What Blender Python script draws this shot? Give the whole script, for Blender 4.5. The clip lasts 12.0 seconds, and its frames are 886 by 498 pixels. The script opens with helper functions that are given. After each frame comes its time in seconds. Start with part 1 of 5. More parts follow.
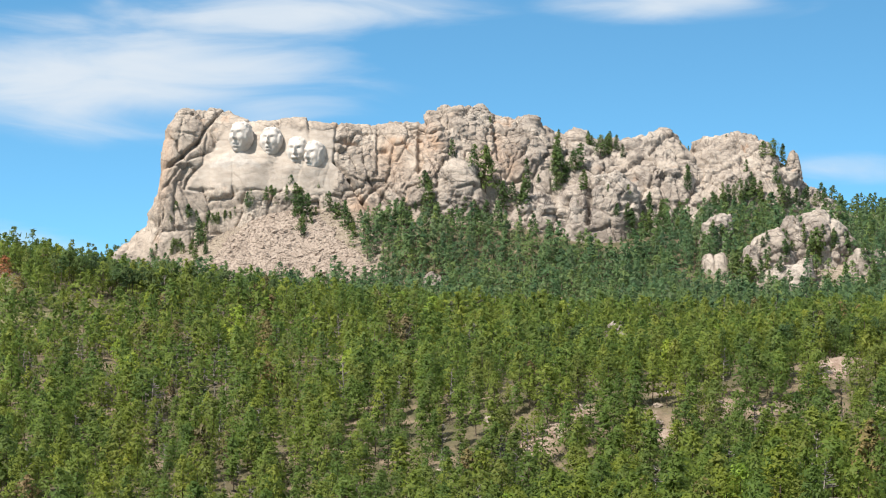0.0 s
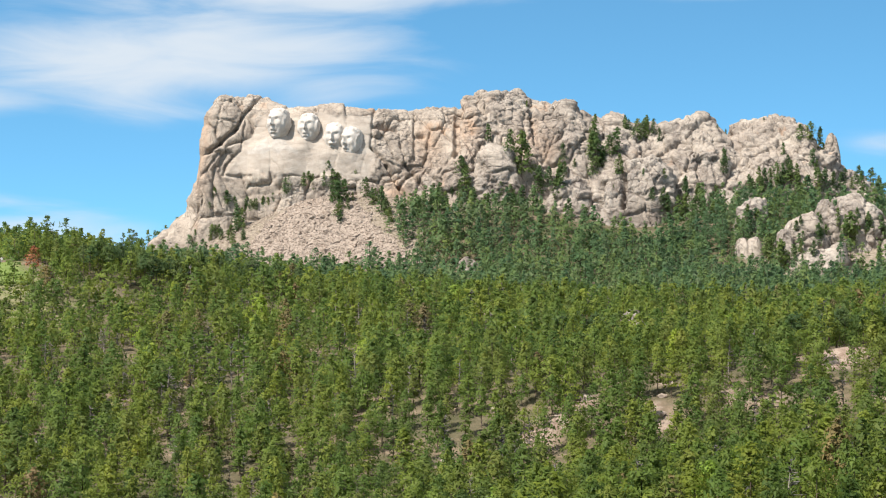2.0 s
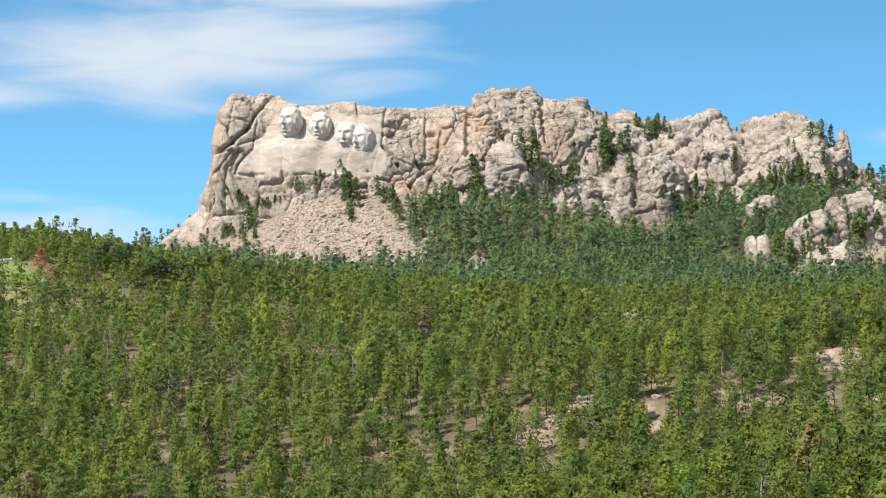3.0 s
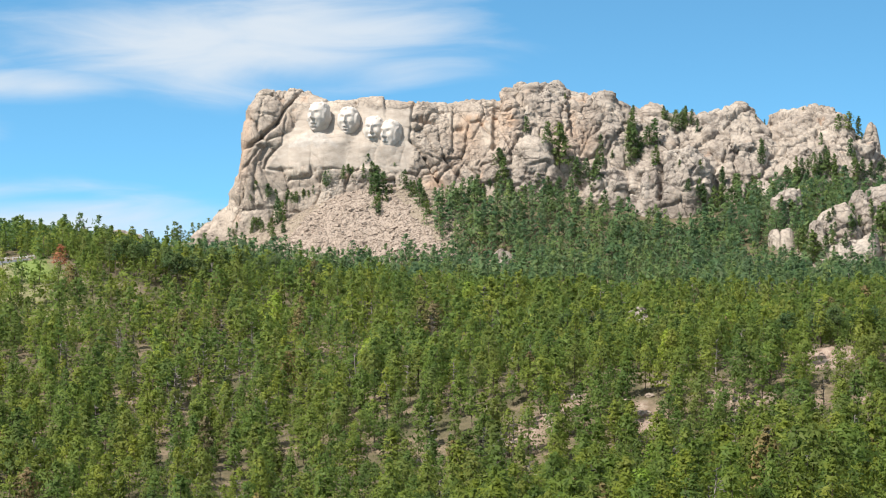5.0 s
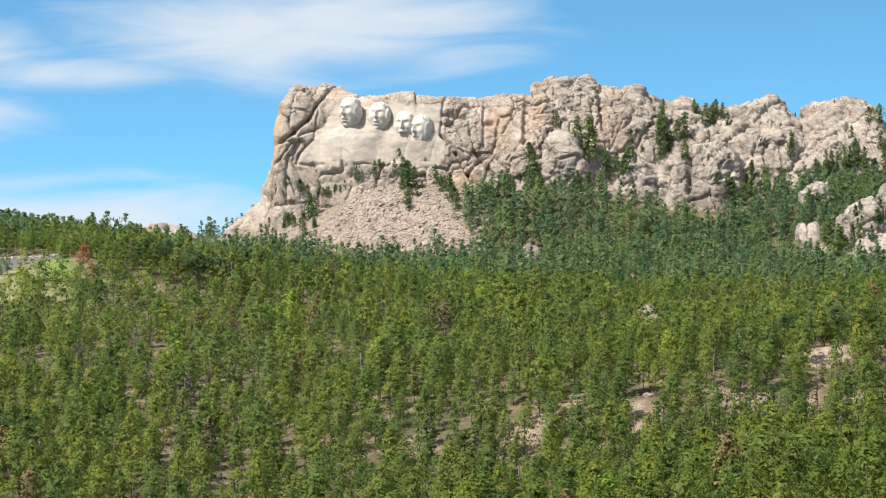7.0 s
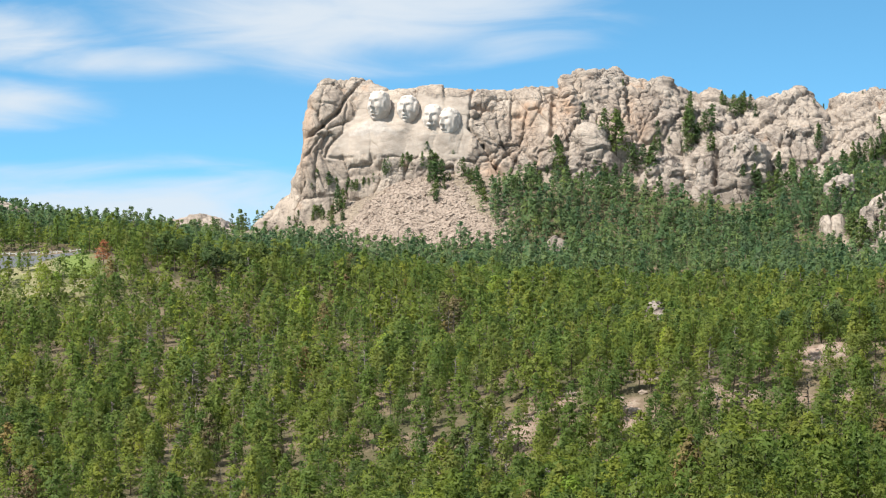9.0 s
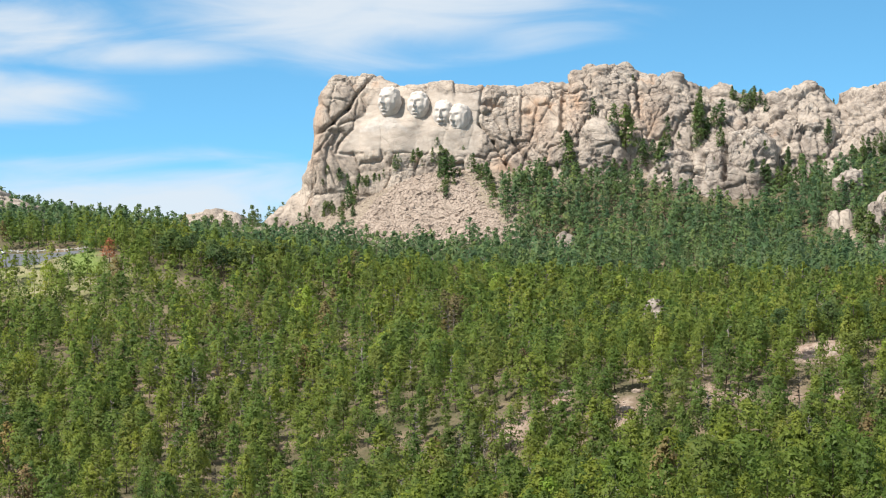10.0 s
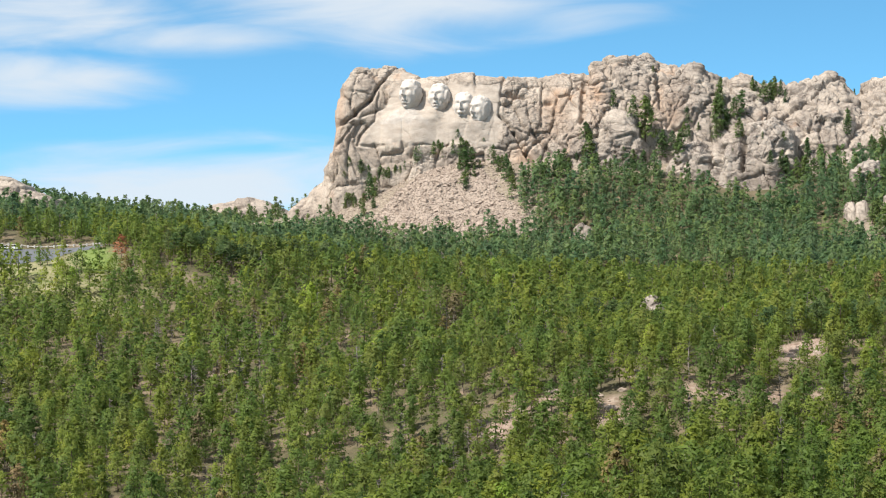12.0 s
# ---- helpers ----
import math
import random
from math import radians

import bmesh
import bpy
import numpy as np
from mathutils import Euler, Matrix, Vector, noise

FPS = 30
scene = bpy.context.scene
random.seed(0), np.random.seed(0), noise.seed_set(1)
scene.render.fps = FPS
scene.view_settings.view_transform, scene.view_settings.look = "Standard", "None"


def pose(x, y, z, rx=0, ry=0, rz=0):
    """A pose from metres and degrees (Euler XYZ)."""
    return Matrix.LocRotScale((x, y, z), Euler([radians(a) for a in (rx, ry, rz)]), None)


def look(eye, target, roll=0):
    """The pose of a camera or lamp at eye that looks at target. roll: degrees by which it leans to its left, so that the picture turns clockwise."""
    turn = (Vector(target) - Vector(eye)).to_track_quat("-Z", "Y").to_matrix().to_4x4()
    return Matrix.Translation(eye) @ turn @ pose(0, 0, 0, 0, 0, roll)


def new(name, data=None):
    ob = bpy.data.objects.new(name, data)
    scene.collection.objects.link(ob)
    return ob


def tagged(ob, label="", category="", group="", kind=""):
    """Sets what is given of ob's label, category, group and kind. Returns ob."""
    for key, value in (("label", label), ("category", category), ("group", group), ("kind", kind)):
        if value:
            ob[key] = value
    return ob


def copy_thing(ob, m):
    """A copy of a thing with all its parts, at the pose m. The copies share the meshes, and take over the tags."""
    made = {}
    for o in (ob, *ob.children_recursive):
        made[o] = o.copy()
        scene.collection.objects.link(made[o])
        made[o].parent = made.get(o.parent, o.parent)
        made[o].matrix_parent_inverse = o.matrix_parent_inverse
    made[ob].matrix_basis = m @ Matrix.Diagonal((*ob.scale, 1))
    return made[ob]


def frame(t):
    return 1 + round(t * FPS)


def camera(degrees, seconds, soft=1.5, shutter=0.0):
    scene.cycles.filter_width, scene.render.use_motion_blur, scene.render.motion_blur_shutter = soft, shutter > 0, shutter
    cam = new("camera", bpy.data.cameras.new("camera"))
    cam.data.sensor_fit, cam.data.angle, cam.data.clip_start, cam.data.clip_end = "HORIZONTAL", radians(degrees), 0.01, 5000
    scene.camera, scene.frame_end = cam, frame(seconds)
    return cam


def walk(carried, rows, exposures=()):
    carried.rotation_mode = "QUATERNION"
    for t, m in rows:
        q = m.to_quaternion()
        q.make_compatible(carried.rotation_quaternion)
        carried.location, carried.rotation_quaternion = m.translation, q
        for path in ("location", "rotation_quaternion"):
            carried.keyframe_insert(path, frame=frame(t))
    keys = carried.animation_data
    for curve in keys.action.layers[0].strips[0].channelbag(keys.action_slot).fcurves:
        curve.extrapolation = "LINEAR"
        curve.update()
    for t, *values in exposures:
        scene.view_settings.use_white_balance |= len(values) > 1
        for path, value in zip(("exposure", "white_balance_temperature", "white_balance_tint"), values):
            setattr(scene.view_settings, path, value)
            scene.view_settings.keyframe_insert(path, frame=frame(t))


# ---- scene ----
cam = camera(26.0, 12.0, 1.1)
EXPOSURE = 0.69
# seconds, place in metres, turn in degrees
ROWS = [
    (0, 3.6, 0.02, 116.34, 91.429, -0.499, -0.016),
    (0.5, 6.73, -1.11, 117.23, 91.417, -0.434, 0.429),
    (1, 10.23, -2.68, 117.81, 91.347, -0.376, 0.913),
    (1.5, 13.79, -4.36, 118.81, 91.038, -0.335, 1.356),
    (2, 17.53, -5.9, 120.02, 90.772, -0.292, 1.787),
    (2.5, 21.13, -7.97, 120.94, 90.691, -0.243, 2.112),
    (3, 25.01, -10.13, 121.93, 90.611, -0.202, 2.489),
    (5, 40.09, -16.65, 125.49, 90.231, -0.072, 4.051),
    (5.5, 43.93, -18.31, 126.38, 90.151, -0.016, 4.449),
    (6, 47.58, -19.89, 127.47, 90.038, 0.017, 4.85),
    (6.5, 51.39, -21.85, 128.52, 89.941, 0.063, 5.269),
    (7, 55.21, -23.25, 129.35, 89.862, 0.13, 5.691),
    (9, 70.59, -29.06, 132.85, 89.46, 0.258, 7.251),
    (9.5, 74.76, -30.65, 133.89, 89.335, 0.325, 7.582),
    (10, 78.83, -31.9, 135, 89.225, 0.379, 7.944),
    (10.5, 82.99, -32.98, 136.13, 89.102, 0.412, 8.322),
    (11, 87.23, -34.47, 137.44, 88.968, 0.442, 8.666),
    (11.5, 91.53, -36.09, 138.5, 88.874, 0.479, 9.004),
    (12, 95.92, -37.57, 140, 88.727, 0.534, 9.347),
]
walk(cam, [(t, pose(x, y, z, rx, ry, rz)) for t, x, y, z, rx, ry, rz in ROWS], [(0.0, EXPOSURE), (12.0, EXPOSURE)])

# ---- world, sun ----
SUN_DIR = Vector((-0.50, -0.46, 0.90)).normalized()
# clouds: bearing, height, half width, half height in degrees, slope, thickness
CLOUDS = [
    (-9.99, 6.39, 7.0, 1.5, 0.02, 1.0),
    (-4.52, 8.35, 5.5, 0.9, 0.03, 0.8),
    (7.28, 8.66, 4.0, 0.5, 0.0, 0.85),
    (-21.33, 3.82, 4.0, 0.9, 0.0, 0.95),
    (-17.45, 0.67, 6.0, 1.2, 0.03, 1.0),
    (-21.38, 0.20, 6.0, 1.0, 0.0, 0.9),
    (-21.30, 5.53, 5.0, 1.0, 0.0, 0.85),
    (-16.90, 4.99, 4.5, 0.55, 0.03, 0.8),
    (12.39, 3.82, 3.0, 0.7, 0.0, 0.35),
]
CLOUD_WHITE = (3.6, 3.9, 4.2)
world = bpy.data.worlds.new("sky")
scene.world = world
world.use_nodes = True


def build_sky():
    nt = world.node_tree
    N, L = nt.nodes, nt.links
    N.clear()

    def calc(op, *args):
        m = N.new("ShaderNodeMath")
        m.operation = op
        for sock, v in zip(m.inputs, args):
            if hasattr(v, "links"):
                L.new(v, sock)
            else:
                sock.default_value = v
        return m.outputs[0]

    out = N.new("ShaderNodeOutputWorld")
    bg = N.new("ShaderNodeBackground")
    sky = N.new("ShaderNodeTexSky")
    sky.sky_type = "NISHITA"
    sky.sun_disc = False
    sky.sun_elevation = math.asin(SUN_DIR.z)
    sky.sun_rotation = math.atan2(SUN_DIR.x, SUN_DIR.y)
    sky.altitude = 1700
    sky.dust_density = 0.0
    sky.ozone_density = 1.0
    tc = N.new("ShaderNodeTexCoord")
    sep = N.new("ShaderNodeSeparateXYZ")
    L.new(tc.outputs["Generated"], sep.inputs[0])
    # clear mountain air: the deep blue reaches down close to the horizon
    lift = calc("ADD", calc("MULTIPLY", calc("MAXIMUM", sep.outputs[2], 0.0), 1.6), 0.16)
    com = N.new("ShaderNodeCombineXYZ")
    for k, v in enumerate((sep.outputs[0], sep.outputs[1], lift)):
        L.new(v, com.inputs[k])
    nrm = N.new("ShaderNodeVectorMath")
    nrm.operation = "NORMALIZE"
    L.new(com.outputs[0], nrm.inputs[0])
    L.new(nrm.outputs[0], sky.inputs[0])
    # thin clouds by bearing and height in degrees
    az = calc("MULTIPLY", calc("ARCTAN2", sep.outputs[0], sep.outputs[1]), 57.2958)
    el = calc("MULTIPLY", calc("ARCSINE", sep.outputs[2]), 57.2958)
    flat = N.new("ShaderNodeCombineXYZ")
    L.new(calc("MULTIPLY", az, 0.16), flat.inputs[0])
    L.new(calc("MULTIPLY", el, 0.75), flat.inputs[1])
    tex = N.new("ShaderNodeTexNoise")
    tex.inputs["Scale"].default_value = 1.0
    tex.inputs["Detail"].default_value = 7
    tex.inputs["Roughness"].default_value = 0.52
    tex.inputs["Distortion"].default_value = 0.6
    L.new(flat.outputs[0], tex.inputs["Vector"])
    wisp = tex.outputs["Fac"]
    total = None
    for a, e, ra, re, tilt, dense in CLOUDS:
        da = calc("SUBTRACT", az, a)
        de = calc("SUBTRACT", calc("SUBTRACT", el, e), calc("MULTIPLY", da, tilt))
        r = calc("ADD", calc("POWER", calc("ABSOLUTE", calc("DIVIDE", da, ra)), 2.0), calc("POWER", calc("ABSOLUTE", calc("DIVIDE", de, re)), 2.0))
        d = calc("MULTIPLY", calc("POWER", 2.718, calc("MULTIPLY", r, -1.0)), dense)
        total = d if total is None else calc("MAXIMUM", total, d)
    # unseen broken cloud, added overhead and behind to brighten the fill light
    high = calc("MINIMUM", calc("MAXIMUM", calc("DIVIDE", calc("SUBTRACT", el, 14.0), 14.0), 0.0), 1.0)
    aside = calc("MINIMUM", calc("MAXIMUM", calc("DIVIDE", calc("SUBTRACT", calc("ABSOLUTE", az), 48.0), 20.0), 0.0), 1.0)
    total = calc("MAXIMUM", total, calc("MULTIPLY", calc("MAXIMUM", high, calc("MULTIPLY", aside, calc("GREATER_THAN", el, 0.0))), 0.8))
    field = calc("ADD", calc("MULTIPLY", total, 1.15), calc("MULTIPLY", calc("SUBTRACT", wisp, 0.5), 1.7))
    sm = N.new("ShaderNodeMapRange")
    sm.interpolation_type = "SMOOTHSTEP"
    L.new(calc("MULTIPLY", field, calc("MINIMUM", calc("MULTIPLY", total, 4.0), 1.0)), sm.inputs[0])
    sm.inputs[1].default_value, sm.inputs[2].default_value, sm.inputs[3].default_value, sm.inputs[4].default_value = 0.12, 1.15, 0.0, 0.9
    clear = N.new("ShaderNodeMix")
    clear.data_type = "RGBA"
    clear.blend_type = "MULTIPLY"
    clear.inputs[0].default_value = 1.0
    clear.inputs[7].default_value = (0.56, 0.98, 1.0, 1)
    L.new(sky.outputs[0], clear.inputs[6])
    mixer = N.new("ShaderNodeMix")
    mixer.data_type = "RGBA"
    L.new(sm.outputs[0], mixer.inputs[0])
    L.new(clear.outputs[2], mixer.inputs[6])
    mixer.inputs[7].default_value = (*CLOUD_WHITE, 1)
    L.new(mixer.outputs[2], bg.inputs["Color"])
    bg.inputs["Strength"].default_value = 0.135
    L.new(bg.outputs[0], out.inputs[0])


build_sky()
sun = new("sun", bpy.data.lights.new("sun", "SUN"))
sun.data.energy = 5.0
sun.data.angle = radians(0.5)
sun.data.color = (1.0, 0.95, 0.87)
sun.matrix_world = look((0, 600, 900), Vector((0, 600, 900)) - SUN_DIR)


# ---- numeric noise ----
def hash01(ix, iy, iz, seed):
    h = (ix.astype(np.int64) * 374761393 + iy.astype(np.int64) * 668265263 + iz.astype(np.int64) * 2147483647 + seed * 974634777) & 0xFFFFFFFF
    h = ((h ^ (h >> 13)) * 1274126177) & 0xFFFFFFFF
    h = ((h ^ (h >> 16)) * 2246822519) & 0xFFFFFFFF
    return ((h ^ (h >> 15)) & 0xFFFFFF) / float(0xFFFFFF)


def vnoise(p, seed=0):
    """Smooth value noise from -1 to 1 at points (n, 3)."""
    i = np.floor(p)
    f = p - i
    f = f * f * f * (f * (f * 6 - 15) + 10)
    i = i.astype(np.int64)
    total = 0
    for dx in (0, 1):
        for dy in (0, 1):
            for dz in (0, 1):
                w = (f[:, 0] if dx else 1 - f[:, 0]) * (f[:, 1] if dy else 1 - f[:, 1]) * (f[:, 2] if dz else 1 - f[:, 2])
                total = total + w * hash01(i[:, 0] + dx, i[:, 1] + dy, i[:, 2] + dz, seed)
    return total * 2 - 1


def fbm(p, octaves=4, seed=0):
    total, amp = 0, 1.0
    for k in range(octaves):
        total = total + amp * vnoise(p * 2 ** k + 17.3 * k, seed + k)
        amp *= 0.5
    return total


def cells(p, seed=0, blocky=0.0):
    """Voronoi: distance to the nearest edge (F2 - F1), a random number of the nearest cell, and a random slope across it."""
    i = np.floor(p).astype(np.int64)
    n = len(p)
    f1, f2 = np.full(n, 9.0), np.full(n, 9.0)
    r1, r2 = np.zeros(n), np.zeros(n)
    for dx in (-1, 0, 1):
        for dy in (-1, 0, 1):
            for dz in (-1, 0, 1):
                cx, cy, cz = i[:, 0] + dx, i[:, 1] + dy, i[:, 2] + dz
                q = np.stack([cx + hash01(cx, cy, cz, seed + 1), cy + hash01(cx, cy, cz, seed + 2), cz + hash01(cx, cy, cz, seed + 3)], 1)
                d = np.sqrt(((q - p) ** 2).sum(1))
                if blocky:
                    d = d + blocky * (1.25 * np.abs(q - p).max(1) - d)
                near = d < f1
                f2 = np.where(near, f1, np.minimum(f2, d))
                f1 = np.where(near, d, f1)
                r1 = np.where(near, hash01(cx, cy, cz, seed + 4), r1)
                slope = (p[:, 0] - q[:, 0]) * (hash01(cx, cy, cz, seed + 5) - 0.5) + (p[:, 2] - q[:, 2]) * (hash01(cx, cy, cz, seed + 6) - 0.5)
                r2 = np.where(near, slope, r2)
    return f2 - f1, r1, r2


def joints(p, angle, spacing, length, seed):
    """Cracks that run across a rock face in one direction: the nearness to a crack, and the side of it (-1 to 1)."""
    c, s = math.cos(radians(angle)), math.sin(radians(angle))
    q = np.stack([(p[:, 0] * c + p[:, 2] * s) / spacing, (p[:, 2] * c - p[:, 0] * s) / length, p[:, 1] / (2 * spacing)], 1)
    n = vnoise(q, seed) + 0.35 * vnoise(q * np.array([2.3, 2.3, 2.3]) + 5.1, seed + 1)
    return np.exp(-np.abs(n) * spacing / 0.32), np.tanh(n * spacing / 0.22)


def smooth(a, b, x):
    t = np.clip((x - a) / (b - a), 0, 1)
    return t * t * (3 - 2 * t)


# ---- materials ----
def material(name):
    m = bpy.data.materials.new(name)
    m.use_nodes = True
    nt = m.node_tree
    nt.nodes.clear()
    out = nt.nodes.new("ShaderNodeOutputMaterial")
    bsdf = nt.nodes.new("ShaderNodeBsdfPrincipled")
    nt.links.new(bsdf.outputs[0], out.inputs[0])
    bsdf.inputs["Specular IOR Level"].default_value = 0.25
    bsdf.inputs["Roughness"].default_value = 0.9
    return m, nt, bsdf, out


def ramp(nt, fac, stops):
    r = nt.nodes.new("ShaderNodeValToRGB")
    while len(r.color_ramp.elements) < len(stops):
        r.color_ramp.elements.new(0.5)
    for e, (pos, col) in zip(r.color_ramp.elements, stops):
        e.position = pos
        e.color = (*col, 1) if len(col) == 3 else col
    nt.links.new(fac, r.inputs[0])
    return r.outputs[0]


def noise_tex(nt, scale, detail=4, rough=0.55, stretch=None):
    geo = nt.nodes.new("ShaderNodeNewGeometry")
    tex = nt.nodes.new("ShaderNodeTexNoise")
    tex.inputs["Scale"].default_value = scale
    tex.inputs["Detail"].default_value = detail
    tex.inputs["Roughness"].default_value = rough
    vec = geo.outputs["Position"]
    if stretch:
        mp = nt.nodes.new("ShaderNodeMapping")
        mp.inputs["Scale"].default_value = stretch
        nt.links.new(vec, mp.inputs[0])
        vec = mp.outputs[0]
    nt.links.new(vec, tex.inputs["Vector"])
    return tex.outputs["Fac"]


def mix(nt, fac, a, b, mode="MIX"):
    m = nt.nodes.new("ShaderNodeMix")
    m.data_type = "RGBA"
    m.blend_type = mode
    for sock, v in ((m.inputs[0], fac), (m.inputs[6], a), (m.inputs[7], b)):
        if hasattr(v, "links"):
            nt.links.new(v, sock)
        elif isinstance(v, (int, float)):
            sock.default_value = v
        else:
            sock.default_value = (*v, 1)
    return m.outputs[2]


def attribute(nt, name):
    a = nt.nodes.new("ShaderNodeAttribute")
    a.attribute_name = name
    return a.outputs["Fac"]


def bump(nt, bsdf, height, strength, distance):
    b = nt.nodes.new("ShaderNodeBump")
    b.inputs["Strength"].default_value = strength
    b.inputs["Distance"].default_value = distance
    nt.links.new(height, b.inputs["Height"])
    nt.links.new(b.outputs[0], bsdf.inputs["Normal"])


def crack_lines(nt, angle, spacing, length, width):
    """Long thin joints in one direction across a rock face: 1 in the joint, 0 off it."""
    geo = nt.nodes.new("ShaderNodeNewGeometry")
    mp = nt.nodes.new("ShaderNodeMapping")
    mp.vector_type = "TEXTURE"
    mp.inputs["Rotation"].default_value = (0, radians(angle), 0)
    mp.inputs["Scale"].default_value = (spacing, 2 * spacing, length)
    nt.links.new(geo.outputs["Position"], mp.inputs[0])
    no = nt.nodes.new("ShaderNodeTexNoise")
    no.inputs["Scale"].default_value = 1.0
    no.inputs["Detail"].default_value = 1.6
    no.inputs["Roughness"].default_value = 0.4
    nt.links.new(mp.outputs[0], no.inputs["Vector"])
    sub = nt.nodes.new("ShaderNodeMath")
    sub.operation = "SUBTRACT"
    nt.links.new(no.outputs["Fac"], sub.inputs[0])
    sub.inputs[1].default_value = 0.5
    ab = nt.nodes.new("ShaderNodeMath")
    ab.operation = "ABSOLUTE"
    nt.links.new(sub.outputs[0], ab.inputs[0])
    mr = nt.nodes.new("ShaderNodeMapRange")
    mr.inputs[1].default_value, mr.inputs[2].default_value, mr.inputs[3].default_value, mr.inputs[4].default_value = 0.0, width, 1.0, 0.0
    nt.links.new(ab.outputs[0], mr.inputs[0])
    return mr.outputs[0]


def joint_net(nt):
    total = None
    for k, (angle, spacing, length, width) in enumerate(((6, 9, 36, 0.020), (-40, 12, 46, 0.020), (94, 9, 34, 0.017), (24, 6.0, 18, 0.016), (82, 5.6, 17, 0.015))):
        c = crack_lines(nt, angle, spacing, length, width)
        if total is None:
            total = c
        else:
            mx = nt.nodes.new("ShaderNodeMath")
            mx.operation = "MAXIMUM"
            nt.links.new(total, mx.inputs[0])
            nt.links.new(c, mx.inputs[1])
            total = mx.outputs[0]
    return total


def granite():
    m, nt, bsdf, out = material("granite")
    big = noise_tex(nt, 0.05, 5)
    col = ramp(nt, big, [(0.3, (0.224, 0.183, 0.149)), (0.48, (0.339, 0.282, 0.230)), (0.7, (0.431, 0.366, 0.301))])
    fine = noise_tex(nt, 0.6, 6, 0.65)
    col = mix(nt, 0.6, col, ramp(nt, fine, [(0.3, (0.50, 0.47, 0.45)), (0.52, (1, 1, 1))]), "MULTIPLY")
    streak = noise_tex(nt, 1.0, 4, 0.6, (0.35, 0.35, 0.05))
    col = mix(nt, ramp(nt, streak, [(0.56, (0, 0, 0)), (0.72, (0.5, 0.5, 0.5))]), col, (0.18, 0.15, 0.135))
    col = mix(nt, attribute(nt, "rust"), col, (0.39, 0.245, 0.155))
    skin = ramp(nt, attribute(nt, "fissured"), [(0.42, (1, 1, 1)), (0.72, (0.87, 0.895, 0.93))])
    col = mix(nt, 1.0, col, skin, "MULTIPLY")
    white = ramp(nt, noise_tex(nt, 1.0, 6, 0.6, (0.12, 0.12, 0.3)), [(0.3, (0.299, 0.250, 0.206)), (0.7, (0.420, 0.362, 0.307))])
    col = mix(nt, attribute(nt, "carved"), col, white)
    # the chest's sunlit slope, painted as a paler tone
    col = mix(nt, attribute(nt, "pale"), col, ramp(nt, noise_tex(nt, 0.3, 6, 0.65), [(0.3, (0.325, 0.285, 0.248)), (0.65, (0.425, 0.38, 0.335))]))
    net = joint_net(nt)
    worn = ramp(nt, noise_tex(nt, 0.12, 4, 0.6), [(0.38, (0.25, 0.25, 0.25)), (0.6, (1.0, 1.0, 1.0))])
    seen = mix(nt, 1.0, net, worn, "MULTIPLY")
    seen = mix(nt, 1.0, seen, attribute(nt, "fissured"), "MULTIPLY")
    faint = mix(nt, 1.0, seen, (0.22, 0.22, 0.22), "MULTIPLY")
    seen = mix(nt, attribute(nt, "carved"), seen, faint)
    col = mix(nt, seen, col, (0.065, 0.05, 0.045))
    nt.links.new(col, bsdf.inputs["Base Color"])
    deep = nt.nodes.new("ShaderNodeMath")
    deep.operation = "MULTIPLY_ADD"
    nt.links.new(seen, deep.inputs[0])
    deep.inputs[1].default_value = -2.2
    nt.links.new(noise_tex(nt, 1.1, 5, 0.62), deep.inputs[2])
    bump(nt, bsdf, deep.outputs[0], 0.75, 0.3)
    return m


def carved_stone():
    m, nt, bsdf, out = material("carved_granite")
    col = ramp(nt, noise_tex(nt, 0.3, 6, 0.65), [(0.3, (0.40, 0.356, 0.316)), (0.65, (0.53, 0.48, 0.432))])
    nt.links.new(col, bsdf.inputs["Base Color"])
    bump(nt, bsdf, noise_tex(nt, 1.0, 6, 0.65), 0.6, 0.3)
    return m


def scree():
    m, nt, bsdf, out = material("scree")
    col = ramp(nt, noise_tex(nt, 0.7, 5, 0.7), [(0.3, (0.215, 0.168, 0.135)), (0.7, (0.363, 0.297, 0.244))])
    nt.links.new(col, bsdf.inputs["Base Color"])
    bump(nt, bsdf, noise_tex(nt, 1.5, 4), 0.6, 0.4)
    return m


